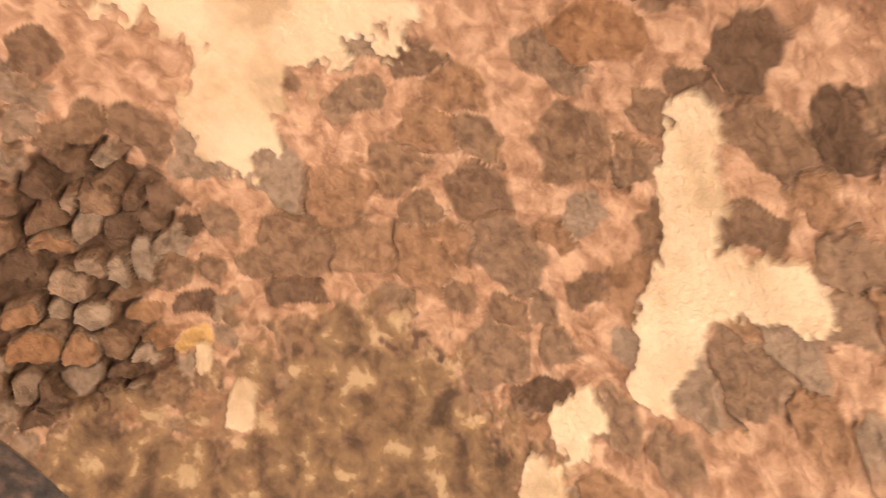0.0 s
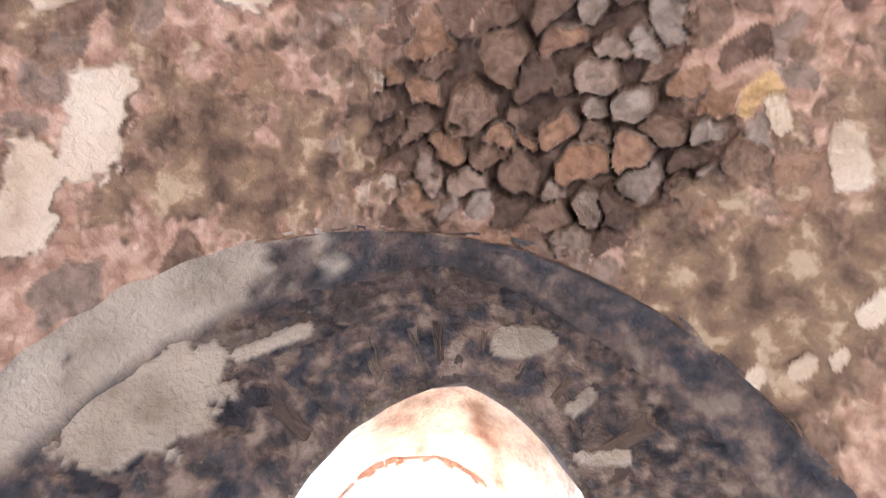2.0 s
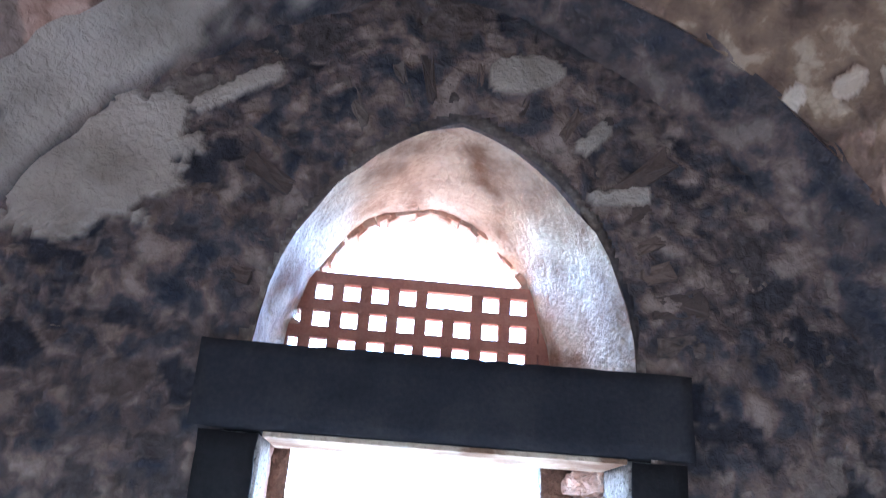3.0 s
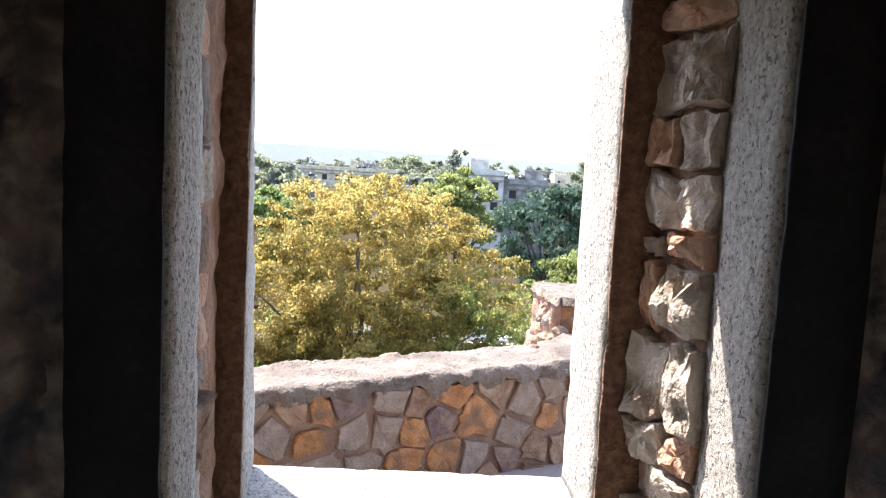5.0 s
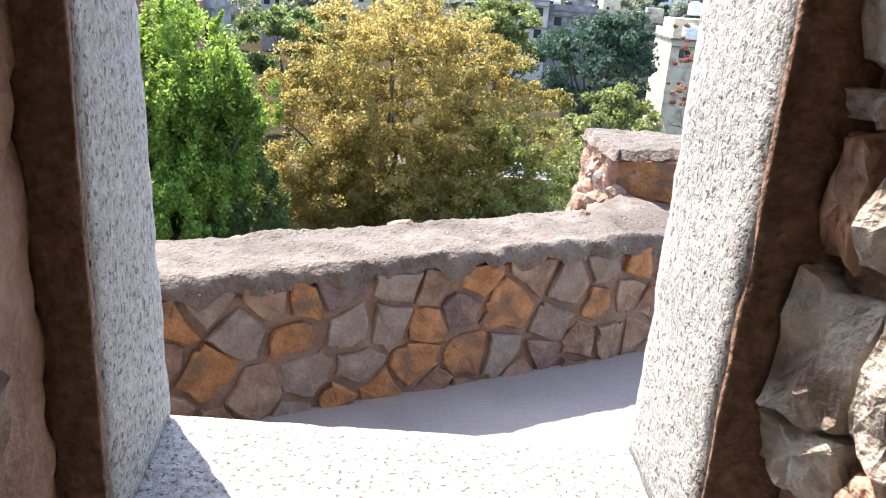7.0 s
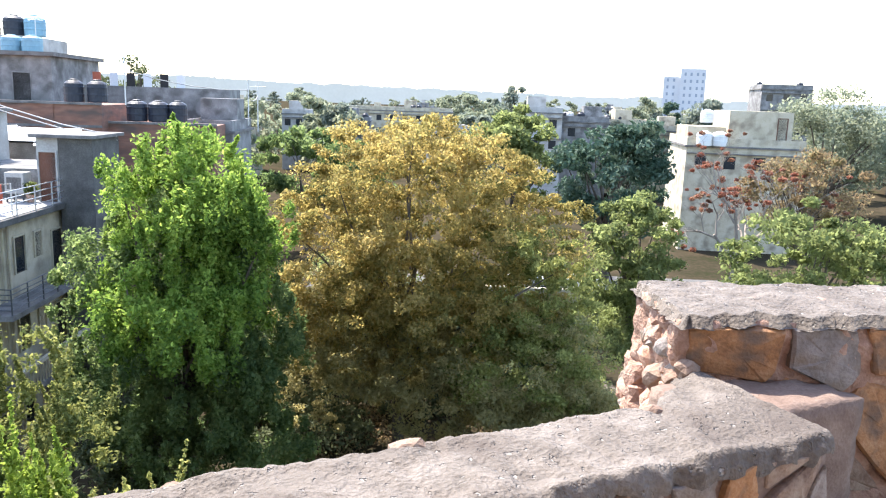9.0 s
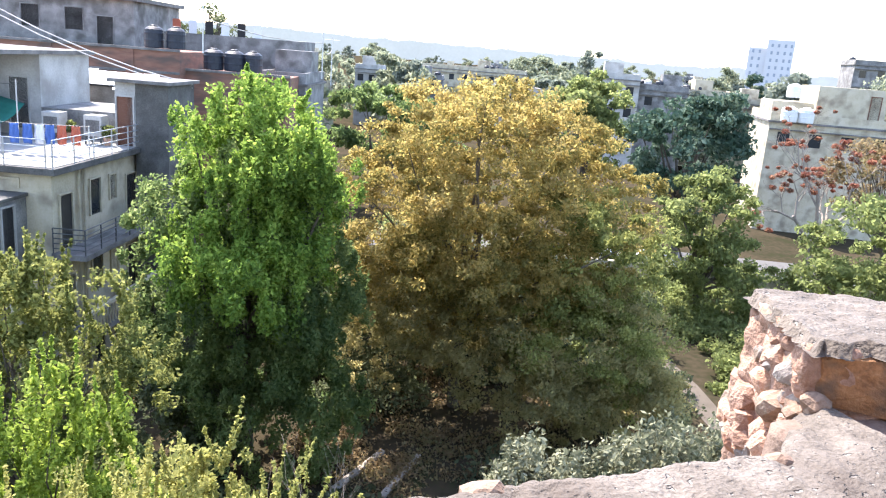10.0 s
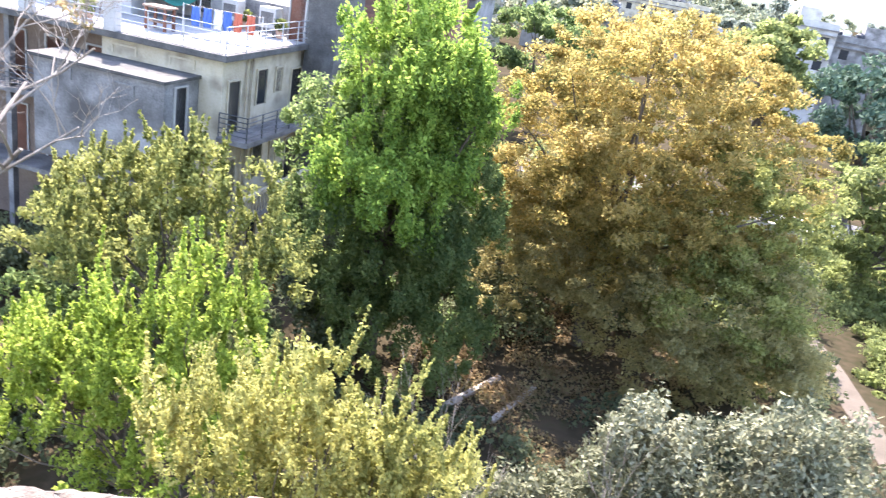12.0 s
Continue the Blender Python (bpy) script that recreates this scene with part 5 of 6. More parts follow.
for k, (x, y, z, r) in enumerate(((0.5, 13.2, -5.9, 1.25), (2.4, 13.4, -5.1, 1.05), (1.3, 11.5, -7.4, 1.5), (-1.2, 13.0, -7.9, 1.2), (3.6, 15.0, -6.6, 1.5), (5.0, 23.6, -10.4, 1.5))):
    tree("broadleaf_shrub", (x, y + 0.2, G), [(x, y, z, r, r * 0.9, r), (x + 0.5, y, z - r, r * 1.1, r, r)], 15000, 0.12, GREY_LEAF,
         "tall shrub with broad grey-green leaves", 70 + k, 0.06, clump=0.32, upright=0.4, hollow=0.3, limb_count=12, category="shrub", aspect=0.42)
tree("leafy_tree", (3.7, 71, G), [(3.7, 70, -3.6, 4.2, 4, 4.2)], 9000, 0.45, MID_LEAF, "rounded mid-green tree among the houses", 81, 0.3, clump=1.0)
tree("leafy_tree", (-15, 72, G), [(-15, 72, -5.2, 4.5, 4, 4.6), (-11, 74, -6.5, 4, 3.5, 4)], 12000, 0.4, DEEP_LEAF, "dark leafy tree behind the houses", 93, 0.3, clump=0.9)
tree("blue_green_tree", (11.4, 63, G), [(11.2, 62, -4.6, 4.6, 4, 4.6), (13, 62, -2.0, 2.6, 2.4, 2.4)], 15000, 0.40, BLUE_LEAF, "dark tree with bluish green leaves", 82, 0.3, clump=0.9)
tree("leafy_tree", (10.3, 48.5, G), [(10.2, 48, -6.6, 2.9, 2.8, 2.7), (9.4, 47, -8.8, 2.9, 2.4, 2.0), (11.6, 47.5, -10.4, 2.8, 2.4, 2.0)], 15000, 0.28, MID_LEAF, "mid-green tree beside the lane", 83, 0.22, clump=0.7)
tree("leafy_tree", (16.6, 38, G), [(16.4, 38, -5.6, 3.4, 3.0, 2.6), (14.4, 37.5, -7.6, 2.4, 2.2, 2.0), (18.6, 38, -6, 3, 3, 2.6)], 16000, 0.24, MID_LEAF, "bushy green tree at the edge of the park", 84, 0.22, clump=0.6)
tree("dry_tree", (24, 56, G), [(23.6, 56, -4.0, 4.6, 3.4, 3.0)], 6500, 0.26, DRY_LEAF, "thin tree with dry brown leaves", 86, 0.15, clump=0.8, limb_count=46, hollow=0.4)
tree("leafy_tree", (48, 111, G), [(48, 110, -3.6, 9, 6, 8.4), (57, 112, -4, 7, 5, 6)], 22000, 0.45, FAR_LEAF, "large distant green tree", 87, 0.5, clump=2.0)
tree("thin_tree", (-35, 81, G), [(-35, 80, 0.6, 5.6, 4, 3.8), (-30, 80, -1.2, 3.4, 3, 3)], 3600, 0.34, SCRUB_LEAF, "thin sparse tree behind the roofs", 88, 0.3, clump=0.9, limb_count=90, hollow=0.3)
tree("dark_conifer", (49.6, 200, G), [(49.6, 200, -1.0, 2.6, 2.4, 4.6), (49.6, 200, -6, 3.6, 3.4, 4)], 3500, 0.9, BLUE_LEAF, "dark pointed conifer among the houses", 89, 0.4, clump=1.0, limb_count=8)


def bare_tree(name, base, top, spread, label, seed, girth, levels=4, dry=0, leaf=None, clusters=10, bark=None, puff=0.3):
    g = random.Random(seed)
    t = tagged(empty(name, pose(*base)), label, "tree" if girth > 0.05 else "shrub")
    o = Vector(base)
    bm = bmesh.new()
    tips = []

    def grow(p, way, length, r, level):
        m = p + way * length * 0.5 + Vector((g.uniform(-1, 1), g.uniform(-1, 1), g.uniform(-0.4, 0.6))) * length * 0.07
        q = p + way * length
        tube_bm(bm, [p - o, m - o, q - o], [r, r * 0.82, r * 0.62], 7 if level > 2 else 5)
        if level == 0:
            tips.append(q)
            return
        for _ in range(g.choice((2, 3, 3)) if level < levels else 4):
            w = (way + Vector((g.uniform(-1, 1), g.uniform(-1, 1), g.uniform(-0.35, 0.65))) * spread).normalized()
            start = p.lerp(q, g.uniform(0.55, 1.0))
            grow(start, w, length * g.uniform(0.55, 0.8), r * 0.55, level - 1)

    grow(o.copy(), (Vector(top) - o).normalized(), (Vector(top) - o).length * (0.5 if girth > 0.05 else 0.40), girth, levels)
    part("trunk", bm, bark or (BARK_PALE if girth > 0.05 else BARK_GREY), t)
    if dry:
        c = [tips[g.randrange(len(tips))] for _ in range(clusters)]
        leaf_cloud("blossom" if leaf else "dead_leaves", [(v.x, v.y, v.z - 0.15, puff, puff, puff * 0.8) for v in c], dry, 0.17, leaf or DRY_LEAF, t, seed, 0.2)
    return t


bare_tree("bare_tree", (-21.3, 18.6, G), (-20.2, 18.4, -1.0), 1.0, "leafless pale tree with a few dry leaves", 7, 0.17, 6, 320, None, 10, BARK_GREY)
bare_tree("red_flowering_tree", (19.0, 55, G), (18.6, 55, -3.5), 1.0, "nearly bare tree with red blossoms", 85, 0.27, 6, 15000, RED_LEAF, 420, BARK_GREY, 0.5)
bare_tree("bare_tree", (-23.0, 15.5, G), (-22.0, 15.8, -3.5), 0.8, "leafless pale tree with forked limbs", 9, 0.10, 6)
for k, (x, y, zt) in enumerate(((-1.7, 9.6, -4.2), (-1.0, 10.2, -4.6), (-2.4, 10.4, -4.6))):
    bare_tree("bare_shrub", (x, y, G), (x + 0.3, y, zt), 0.5, "leafless grey twiggy shrub", 15 + k, 0.04, 5)

# low green growth and litter round the trees
g = np.random.default_rng(2)
cover = tagged(empty("undergrowth", pose(0, 0, G)), "low green weeds along the footpath", "undergrowth", kind="stuff")
leaf_cloud("weeds", [(10.9, 38, G + 0.25, 2.0, 5.0, 0.5), (5.6, 39, G + 0.2, 0.9, 3.0, 0.4), (9.6, 48, G + 0.3, 2.5, 4.5, 0.6), (5.4, 36.5, G + 0.3, 1.7, 4.0, 0.6), (12.5, 30, G + 0.3, 3, 4, 0.7)], 26000, 0.2, MID_LEAF, cover, 5, 0.5)
leaf_cloud("scrub", [(-16, 14, G + 0.5, 5, 4, 0.7), (-4, 16, G + 0.6, 6, 4, 0.9), (5, 19, G + 1.0, 4, 5, 1.5), (-13, 22, G + 0.8, 5, 3, 1.4), (-22, 12, G + 0.5, 4, 4, 0.7), (12, 22, G + 1, 4, 5, 1.5)], 40000, 0.19, SCRUB_LEAF, cover, 6, 0.7)
leaf_cloud("weeds", [(13, 44, G + 0.3, 5, 6, 0.7), (3.5, 44, G + 0.3, 3, 6, 0.7), (14, 35, G + 0.4, 4, 5, 0.8), (8, 52, G + 0.3, 9, 3, 0.8)], 30000, 0.26, MID_LEAF, cover, 8, 0.8)
leaf_cloud("scrub", [(-4, 39, G + 2.2, 7, 2, 2.8), (4, 41, G + 1.2, 3, 2, 1.6), (-25, 21, G + 0.9, 5, 3, 1.3), (-20, 23.5, G + 1.8, 4, 1.6, 2.4), (-27, 15, G + 0.6, 4, 4, 0.8), (-17, 15, G + 0.8, 3, 3, 1.2), (-24, 13, G + 0.7, 6, 4, 1.0), (-19, 11, G + 0.6, 5, 4, 0.9), (-12, 23.5, G + 1.4, 3, 1.5, 2.2), (-2, 20, G + 0.4, 6, 4, 0.6)], 80000, 0.22, SCRUB_LEAF, cover, 9, 0.7)
leaf_cloud("hedge", [(2, 55, G + 0.7, 4, 0.8, 1.0), (14, 55, G + 1.0, 6, 1.0, 1.4), (22, 54, G + 1.4, 5, 1.2, 2.0), (-8, 55, G + 1.4, 6, 1.2, 2.0), (17, 47, G + 1.0, 5, 3, 1.3)], 26000, 0.24, MID_LEAF, cover, 10, 0.8)
leaf_cloud("scrub", [(-12, 33, G + 1.2, 5, 3, 2.2), (-4, 36, G + 1.5, 7, 2.5, 2.6), (5, 34, G + 0.6, 3, 4, 1.0), (-7, 31, G + 0.6, 3, 3, 1.0), (0, 46, G + 1.2, 8, 4, 1.8), (-14, 42, G + 1.6, 6, 6, 2.6), (3, 25, G + 0.5, 4, 3, 0.8), (-1, 17, G + 0.5, 5, 3, 0.8)], 90000, 0.2, SCRUB_LEAF, cover, 11, 0.7)
leaf_cloud("litter", [(-3.5, 26, G + 0.1, 5, 5, 0.15), (-3, 31, G + 0.1, 7, 5, 0.15)], 16000, 0.14, DRY_LEAF, cover, 7, 0.8)
tagged(box("fallen_beam", -0.1, 0.1, -1.6, 1.6, 0, 0.16, BARK_PALE, bevel=0.03), "old timber lying on the ground", "timber").matrix_world = pose(-5.2, 25.2, G, 0, 0, -20)
tagged(box("fallen_beam", -0.1, 0.1, -1.6, 1.6, 0, 0.16, BARK_PALE, bevel=0.03), "old timber lying on the ground", "timber").matrix_world = pose(-3.7, 25.2, G, 0, 0, -14)

# ---- houses ----
def water_tank(x, y, z, r, h, material, label):
    t = tagged(empty("water_tank", pose(x, y, z)), label, "water tank", group="water tanks on the roofs")
    prof = [(0, r * 0.96), (0.06, r), (0.3, r), (0.32, r * 1.03), (0.38, r * 1.03), (0.4, r), (0.62, r), (0.64, r * 1.03), (0.7, r * 1.03), (0.72, r), (0.84, r * 0.98), (0.94, r * 0.72), (0.98, r * 0.45)]
    part("body", tube_bm(bmesh.new(), [(0, 0, a * h) for a, _ in prof], [b for _, b in prof], 18), material, t)
    part("lid", tube_bm(bmesh.new(), [(0, 0, h * 0.97), (0, 0, h * 1.03), (0, 0, h * 1.05)], [r * 0.42, r * 0.42, r * 0.3], 14), material, t)
    return t


def framed(name, w, h, material, parent, m, frame_material, glass=True, label=""):
    """A recessed door or window: frame and leaf, standing in the xz plane and facing -y."""
    ob = part(name, box_bm(box_bm(box_bm(bmesh.new(), -w / 2, -w / 2 + 0.07, -0.05, 0.1, 0, h), w / 2 - 0.07, w / 2, -0.05, 0.1, 0, h), -w / 2 + 0.07, w / 2 - 0.07, -0.05, 0.1, h - 0.07, h),
              frame_material, parent, label)
    ob.matrix_local = m
    box("leaf", -w / 2 + 0.07, w / 2 - 0.07, 0.02, 0.06, 0, h - 0.07, material, ob)
    return ob


def railing(name, length, parent, m, material, height=0.95, rails=4, pitch=1.4):
    ob = tagged(empty(name), "", "")
    ob.parent, ob.matrix_local = parent, m
    n = max(2, round(length / pitch) + 1)
    for k in range(n):
        part("post", tube_bm(bmesh.new(), [(length * k / (n - 1), 0, 0), (length * k / (n - 1), 0, height)], [0.028, 0.028], 6), material, ob)
    for k in range(rails):
        z = height * (k + 1) / rails
        part("rail", tube_bm(bmesh.new(), [(0, 0, z), (length, 0, z)], [0.02, 0.02], 6), material, ob)
    return ob


def far_house(x, y, w, d, top, rot, wall_mat, label, seed, storeys=2, tanks=1):
    g = random.Random(seed)
    h = top - GROUND_Z
    t = tagged(empty("house", pose(x, y, GROUND_Z, 0, 0, rot)), label, "house", group="houses of the town")
    box("wall", -w / 2, w / 2, 0, d, 0, h, wall_mat, t)
    box("roof", -w / 2 - 0.2, w / 2 + 0.2, -0.2, d + 0.2, h, h + 0.18, SLAB, t)
    bm = bmesh.new()
    for a in ((-w / 2, w / 2, 0, 0.18), (-w / 2, w / 2, d - 0.18, d), (-w / 2, -w / 2 + 0.18, 0.18, d - 0.18), (w / 2 - 0.18, w / 2, 0.18, d - 0.18)):
        box_bm(bm, *a, h + 0.18, h + 0.95)
    part("roof_parapet", bm, wall_mat, t)
    bmw = box_bm(bmesh.new(), -0.55, 0.55, -0.04, 0.12, 0, 1.25)
    first = None
    n = max(2, int(w / 2.8))
    for s in range(storeys):
        for k in range(n):
            m = pose(-w / 2 + (k + 0.5) * w / n, 0, h - 3.1 * (s + 1) + 1.0)
            if first is None:
                first = part("window", bmw, GLASS_DARK, t)
                first.matrix_local = m
            else:
                again(first, m, t)
        box("window_ledge", -w / 2, w / 2, -0.35, 0, h - 3.1 * (s + 1) + 2.45, h - 3.1 * (s + 1) + 2.55, SLAB, t)
    if g.random() < 0.6:
        sx = g.uniform(-w / 4, w / 4)
        box("stair_room", sx - 1.4, sx + 1.4, d * 0.4, d * 0.4 + 3, h + 0.18, h + 2.5, wall_mat, t)
    for _ in range(tanks):
        lx, ly = g.uniform(-w / 2 + 1, w / 2 - 1), g.uniform(0.8, d - 1)
        p = pose(x, y, 0, 0, 0, rot) @ Vector((lx, ly, 0))
        water_tank(p.x, p.y, top + 0.18, 0.6, 1.35, g.choice((TANK_BLACK, TANK_WHITE, TANK_BLACK)), "ribbed plastic water tank on a flat roof")
    return t


# the near house: corner towards the monument, terrace with railings
HZ = -3.45
STAINED = mat("blackened_concrete", [(0.05, 0.048, 0.045), (0.10, 0.096, 0.09), (0.17, 0.165, 0.155)], scale=1.6, fine=18, bump=0.3, spread=0.4)
house = tagged(empty("apartment_house", pose(-17.2, 26.6, 0, 0, 0, 4)), "cream three-storey house with balconies and roof terrace", "house")
box("wall", -5.2, 0, 0.0, 7.4, GROUND_Z, HZ - 0.25, CREAM, house)
# left wing: brown, darkened to put the recessed gallery's shade into colour
box("wall", -22.5, -5.2, 1.6, 8.0, GROUND_Z, HZ - 0.25, mat("brown_limewash", [(0.11, 0.078, 0.06), (0.19, 0.14, 0.11), (0.25, 0.20, 0.16)], scale=0.8, fine=12, bump=0.15), house, "brown gallery wall, the recess's shade put into its colour")
box("terrace_slab", -22.8, 0.35, -0.4, 7.6, HZ - 0.25, HZ, STAINED, house, "weathered concrete terrace slab", bevel=0.03)
box("terrace_floor", -22.6, 0.2, -0.25, 7.5, HZ + 0.004, HZ + 0.03, mat("sunlit_terrace_screed", [(0.20, 0.192, 0.18), (0.31, 0.30, 0.285), (0.42, 0.405, 0.39)], scale=1, fine=9, bump=0.1), house)
bm = bmesh.new()
for z in (-6.6, -9.75):
    box_bm(bm, -0.05, 1.25, -0.1, 7.2, z - 0.2, z)
part("balcony_slab", bm, SLAB, house, "stained concrete balcony slabs")
# right face: doors, windows, pipes
for z in (-6.6, -9.75, -12.85):
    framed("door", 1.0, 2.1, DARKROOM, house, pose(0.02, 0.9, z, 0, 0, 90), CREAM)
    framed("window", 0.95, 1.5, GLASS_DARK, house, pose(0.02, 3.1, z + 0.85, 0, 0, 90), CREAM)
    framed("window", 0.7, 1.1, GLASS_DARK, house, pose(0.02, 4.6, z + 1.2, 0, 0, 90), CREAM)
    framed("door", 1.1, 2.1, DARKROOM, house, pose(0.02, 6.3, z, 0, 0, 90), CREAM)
for y in (1.75, 2.15):
    part("drain_pipe", tube_bm(bmesh.new(), [(0.09, y, GROUND_Z), (0.09, y, HZ - 0.3)], [0.055, 0.055], 8), CREAM, house)
railing("balcony_railing", 7.2, house, pose(1.2, -0.05, -6.6, 0, 0, 90), IRON, 0.95, 5, 1.2)
railing("balcony_railing", 1.2, house, pose(0.0, -0.05, -6.6), IRON, 0.95, 5, 1.2)
bal = empty("balustrade")
bal.parent = house
box("top_rail", 1.12, 1.28, -0.1, 7.2, -8.95, -8.82, CREAM, bal)
bm = bmesh.new()
first = None
for k in range(30):
    if first is None:
        first = part("baluster", tube_bm(bmesh.new(), [(0, 0, 0), (0, 0, 0.15), (0, 0, 0.45), (0, 0, 0.8)], [0.05, 0.035, 0.06, 0.04], 6), CREAM, bal)
        first.matrix_local = pose(1.2, 0, -9.75)
    else:
        again(first, pose(1.2, k * 0.24, -9.75), bal)
bm.free()
# front: grey projecting stair block and columns
box("grey_block", -6.4, -0.95, -2.2, 0.0, -8.2, -4.55, CEMENT, house, "bare grey cement-rendered block", bevel=0.02)
box("block_roof", -6.6, -0.85, -2.35, -0.02, -4.55, -4.43, STAINED, house)
for x in (-4.85, -0.45):
    box("column", x - 0.16, x + 0.16, -2.1, -1.75, GROUND_Z, -8.0, CREAM, house)
box("lower_block", -4.9, -0.3, -1.7, 0.0, GROUND_Z, -8.6, CEMENT, house)
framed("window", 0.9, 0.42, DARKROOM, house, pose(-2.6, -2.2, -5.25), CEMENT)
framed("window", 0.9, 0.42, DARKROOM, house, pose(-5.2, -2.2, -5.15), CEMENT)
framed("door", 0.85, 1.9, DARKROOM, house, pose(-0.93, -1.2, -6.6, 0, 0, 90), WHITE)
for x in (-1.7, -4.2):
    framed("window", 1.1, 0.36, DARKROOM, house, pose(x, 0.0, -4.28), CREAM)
for x in (-6.6, -8.6, -10.6, -12.6, -15.0, -17.4, -19.8):
    for z in (-6.6, -9.75):
        framed("door", 1.1, 2.1, DOOR_BROWN, house, pose(x, 1.58, z), WHITE)
    if x in (-8.6, -12.6, -17.4):
        box("column", x - 1.12, x - 0.88, 0.0, 0.3, GROUND_Z, HZ - 0.25, CEMENT, house)
box("gallery_slab", -22.8, -5.0, -0.1, 1.6, -6.8, -6.6, SLAB, house)
box("gallery_slab", -22.8, -5.0, -0.1, 1.6, -9.95, -9.75, SLAB, house)
railing("gallery_railing", 17.5, house, pose(-22.6, -0.05, -6.6), IRON, 0.95, 5, 1.4)
# terrace edge: railing with white posts
railing("terrace_railing", 7.4, house, pose(0.25, -0.3, HZ, 0, 0, 90), STEEL, 1.0, 4, 1.5)
railing("terrace_railing", 22.6, house, pose(-22.6, -0.3, HZ), STEEL, 1.0, 4, 1.5)
for x in (-4.6, -8.4, -12.2, -16.0, -19.8):
    box("terrace_post", x - 0.25, x + 0.25, -0.42, 0.0, HZ, HZ + 1.35, WHITE, house, bevel=0.02)
# stair head at the terrace's end, with a brown door
head = tagged(empty("stair_head", pose(-17.2, 26.6, 0, 0, 0, 4)), "dark stained cement stair room with a brown door", "stair room")
box("wall", 0.15, 1.6, 6.6, 9.6, GROUND_Z, HZ + 2.75, STAINED, head)
box("wall", -0.75, 0.15, 6.6, 6.75, HZ, HZ + 2.75, WHITE, head)
box("roof", -0.95, 1.8, 6.3, 9.8, HZ + 2.75, HZ + 2.9, SLAB, head, bevel=0.02)
framed("door", 0.85, 2.2, DOOR_BROWN, head, pose(-0.3, 6.58, HZ), WHITE)

TERR = pose(-17.2, 26.6, HZ + 0.03, 0, 0, 4)


def on_terrace(name, x, y, z=0.0, rz=0.0):
    return empty(name, TERR @ pose(x, y, z, 0, 0, rz))


def cooler(x, y, z=0.0):
    t = tagged(on_terrace("air_cooler", x, y, z), "boxy white metal air cooler on the terrace", "air cooler")
    box("body", -0.4, 0.4, -0.35, 0.35, 0.35, 1.25, WHITE, t, bevel=0.04)
    box("grille", -0.3, 0.3, -0.36, -0.34, 0.55, 1.05, SLAB, t)
    for a in (-0.34, 0.34):
        for b in (-0.3, 0.3):
            box("leg", a - 0.03, a + 0.03, b - 0.03, b + 0.03, 0, 0.36, IRON, t)


cooler(-3.4, 6.5)
cooler(-1.5, 6.4)
stool = tagged(on_terrace("side_table", -4.0, 1.9), "small worn wooden table on the terrace", "table")
box("tabletop", -0.55, 0.55, -0.4, 0.4, 0.86, 0.94, STONE_BROWN, stool, bevel=0.02)
for a in (-0.42, 0.42):
    for b in (-0.3, 0.3):
        box("leg", a - 0.05, a + 0.05, b - 0.05, b + 0.05, 0, 0.86, DOOR_BROWN, stool)
box("shelf", -0.45, 0.45, -0.3, 0.3, 0.3, 0.36, STONE_BROWN, stool)


def cloth(x, y, z, w, h, material, label, rz=0.0):
    rows = [[(w * (i / 10 - 0.5), 0.04 * math.sin(i * 1.7) + 0.03 * math.sin(j + i), -h * j / 8) for j in range(9)] for i in range(11)]
    ob = loft("hanging_cloth", rows, material, None, "")
    ob.matrix_world = TERR @ pose(x, y, z, 0, 0, rz)
    so = ob.modifiers.new("thickness", "SOLIDIFY")
    so.thickness = 0.015
    return tagged(ob, label, "laundry", group="laundry on the terrace")


for k, (x, m, lab) in enumerate(((-2.6, CLOTH_BLUE, "blue cloth drying on the railing"), (-2.15, CLOTH_BLUE, "blue cloth drying on the railing"), (-1.75, CLOTH_WHITE, "white cloth drying on the railing"),
                                 (-1.4, CLOTH_BLUE, "blue cloth drying on the railing"), (-1.0, CLOTH_RED, "red cloth drying on the railing"), (-0.5, CLOTH_RED, "red cloth drying on the railing"))):
    cloth(x, 2.2 + 0.12 * k, 1.15, 0.4, 0.75, m, lab)
line = tagged(on_terrace("clothes_line", 0, 0), "thin clothes line between two poles", "clothes line")
part("wire", tube_bm(bmesh.new(), [(-3.1, 2.1, 1.16), (0.0, 2.8, 1.16)], [0.012, 0.012], 5), IRON, line)
for x, y in ((-3.1, 2.1), (0.0, 2.8)):
    part("pole", tube_bm(bmesh.new(), [(x, y, 0), (x, y, 1.2)], [0.03, 0.03], 6), STEEL, line)
cloth(-5.6, 4.6, 2.4, 0.7, 1.1, CLOTH_BLUE, "blue striped towel on a high line")
cloth(-5.0, 4.6, 2.4, 0.5, 1.1, CLOTH_WHITE, "pale towel on a high line")
line = tagged(on_terrace("clothes_line", 0, 0), "high clothes line between two poles", "clothes line")
part("wire", tube_bm(bmesh.new(), [(-6.6, 4.6, 2.41), (-3.9, 4.6, 2.41)], [0.012, 0.012], 5), IRON, line)
for x in (-6.6, -3.9):
    part("pole", tube_bm(bmesh.new(), [(x, 4.6, 0), (x, 4.6, 2.6)], [0.03, 0.03], 6), STEEL, line)

for k, (x, m) in enumerate(((-10.3, DARKROOM), (-9.7, IRON))):
    cloth(x, -0.36, 1.05, 0.55, 0.85, m, "dark trousers drying over the terrace railing")
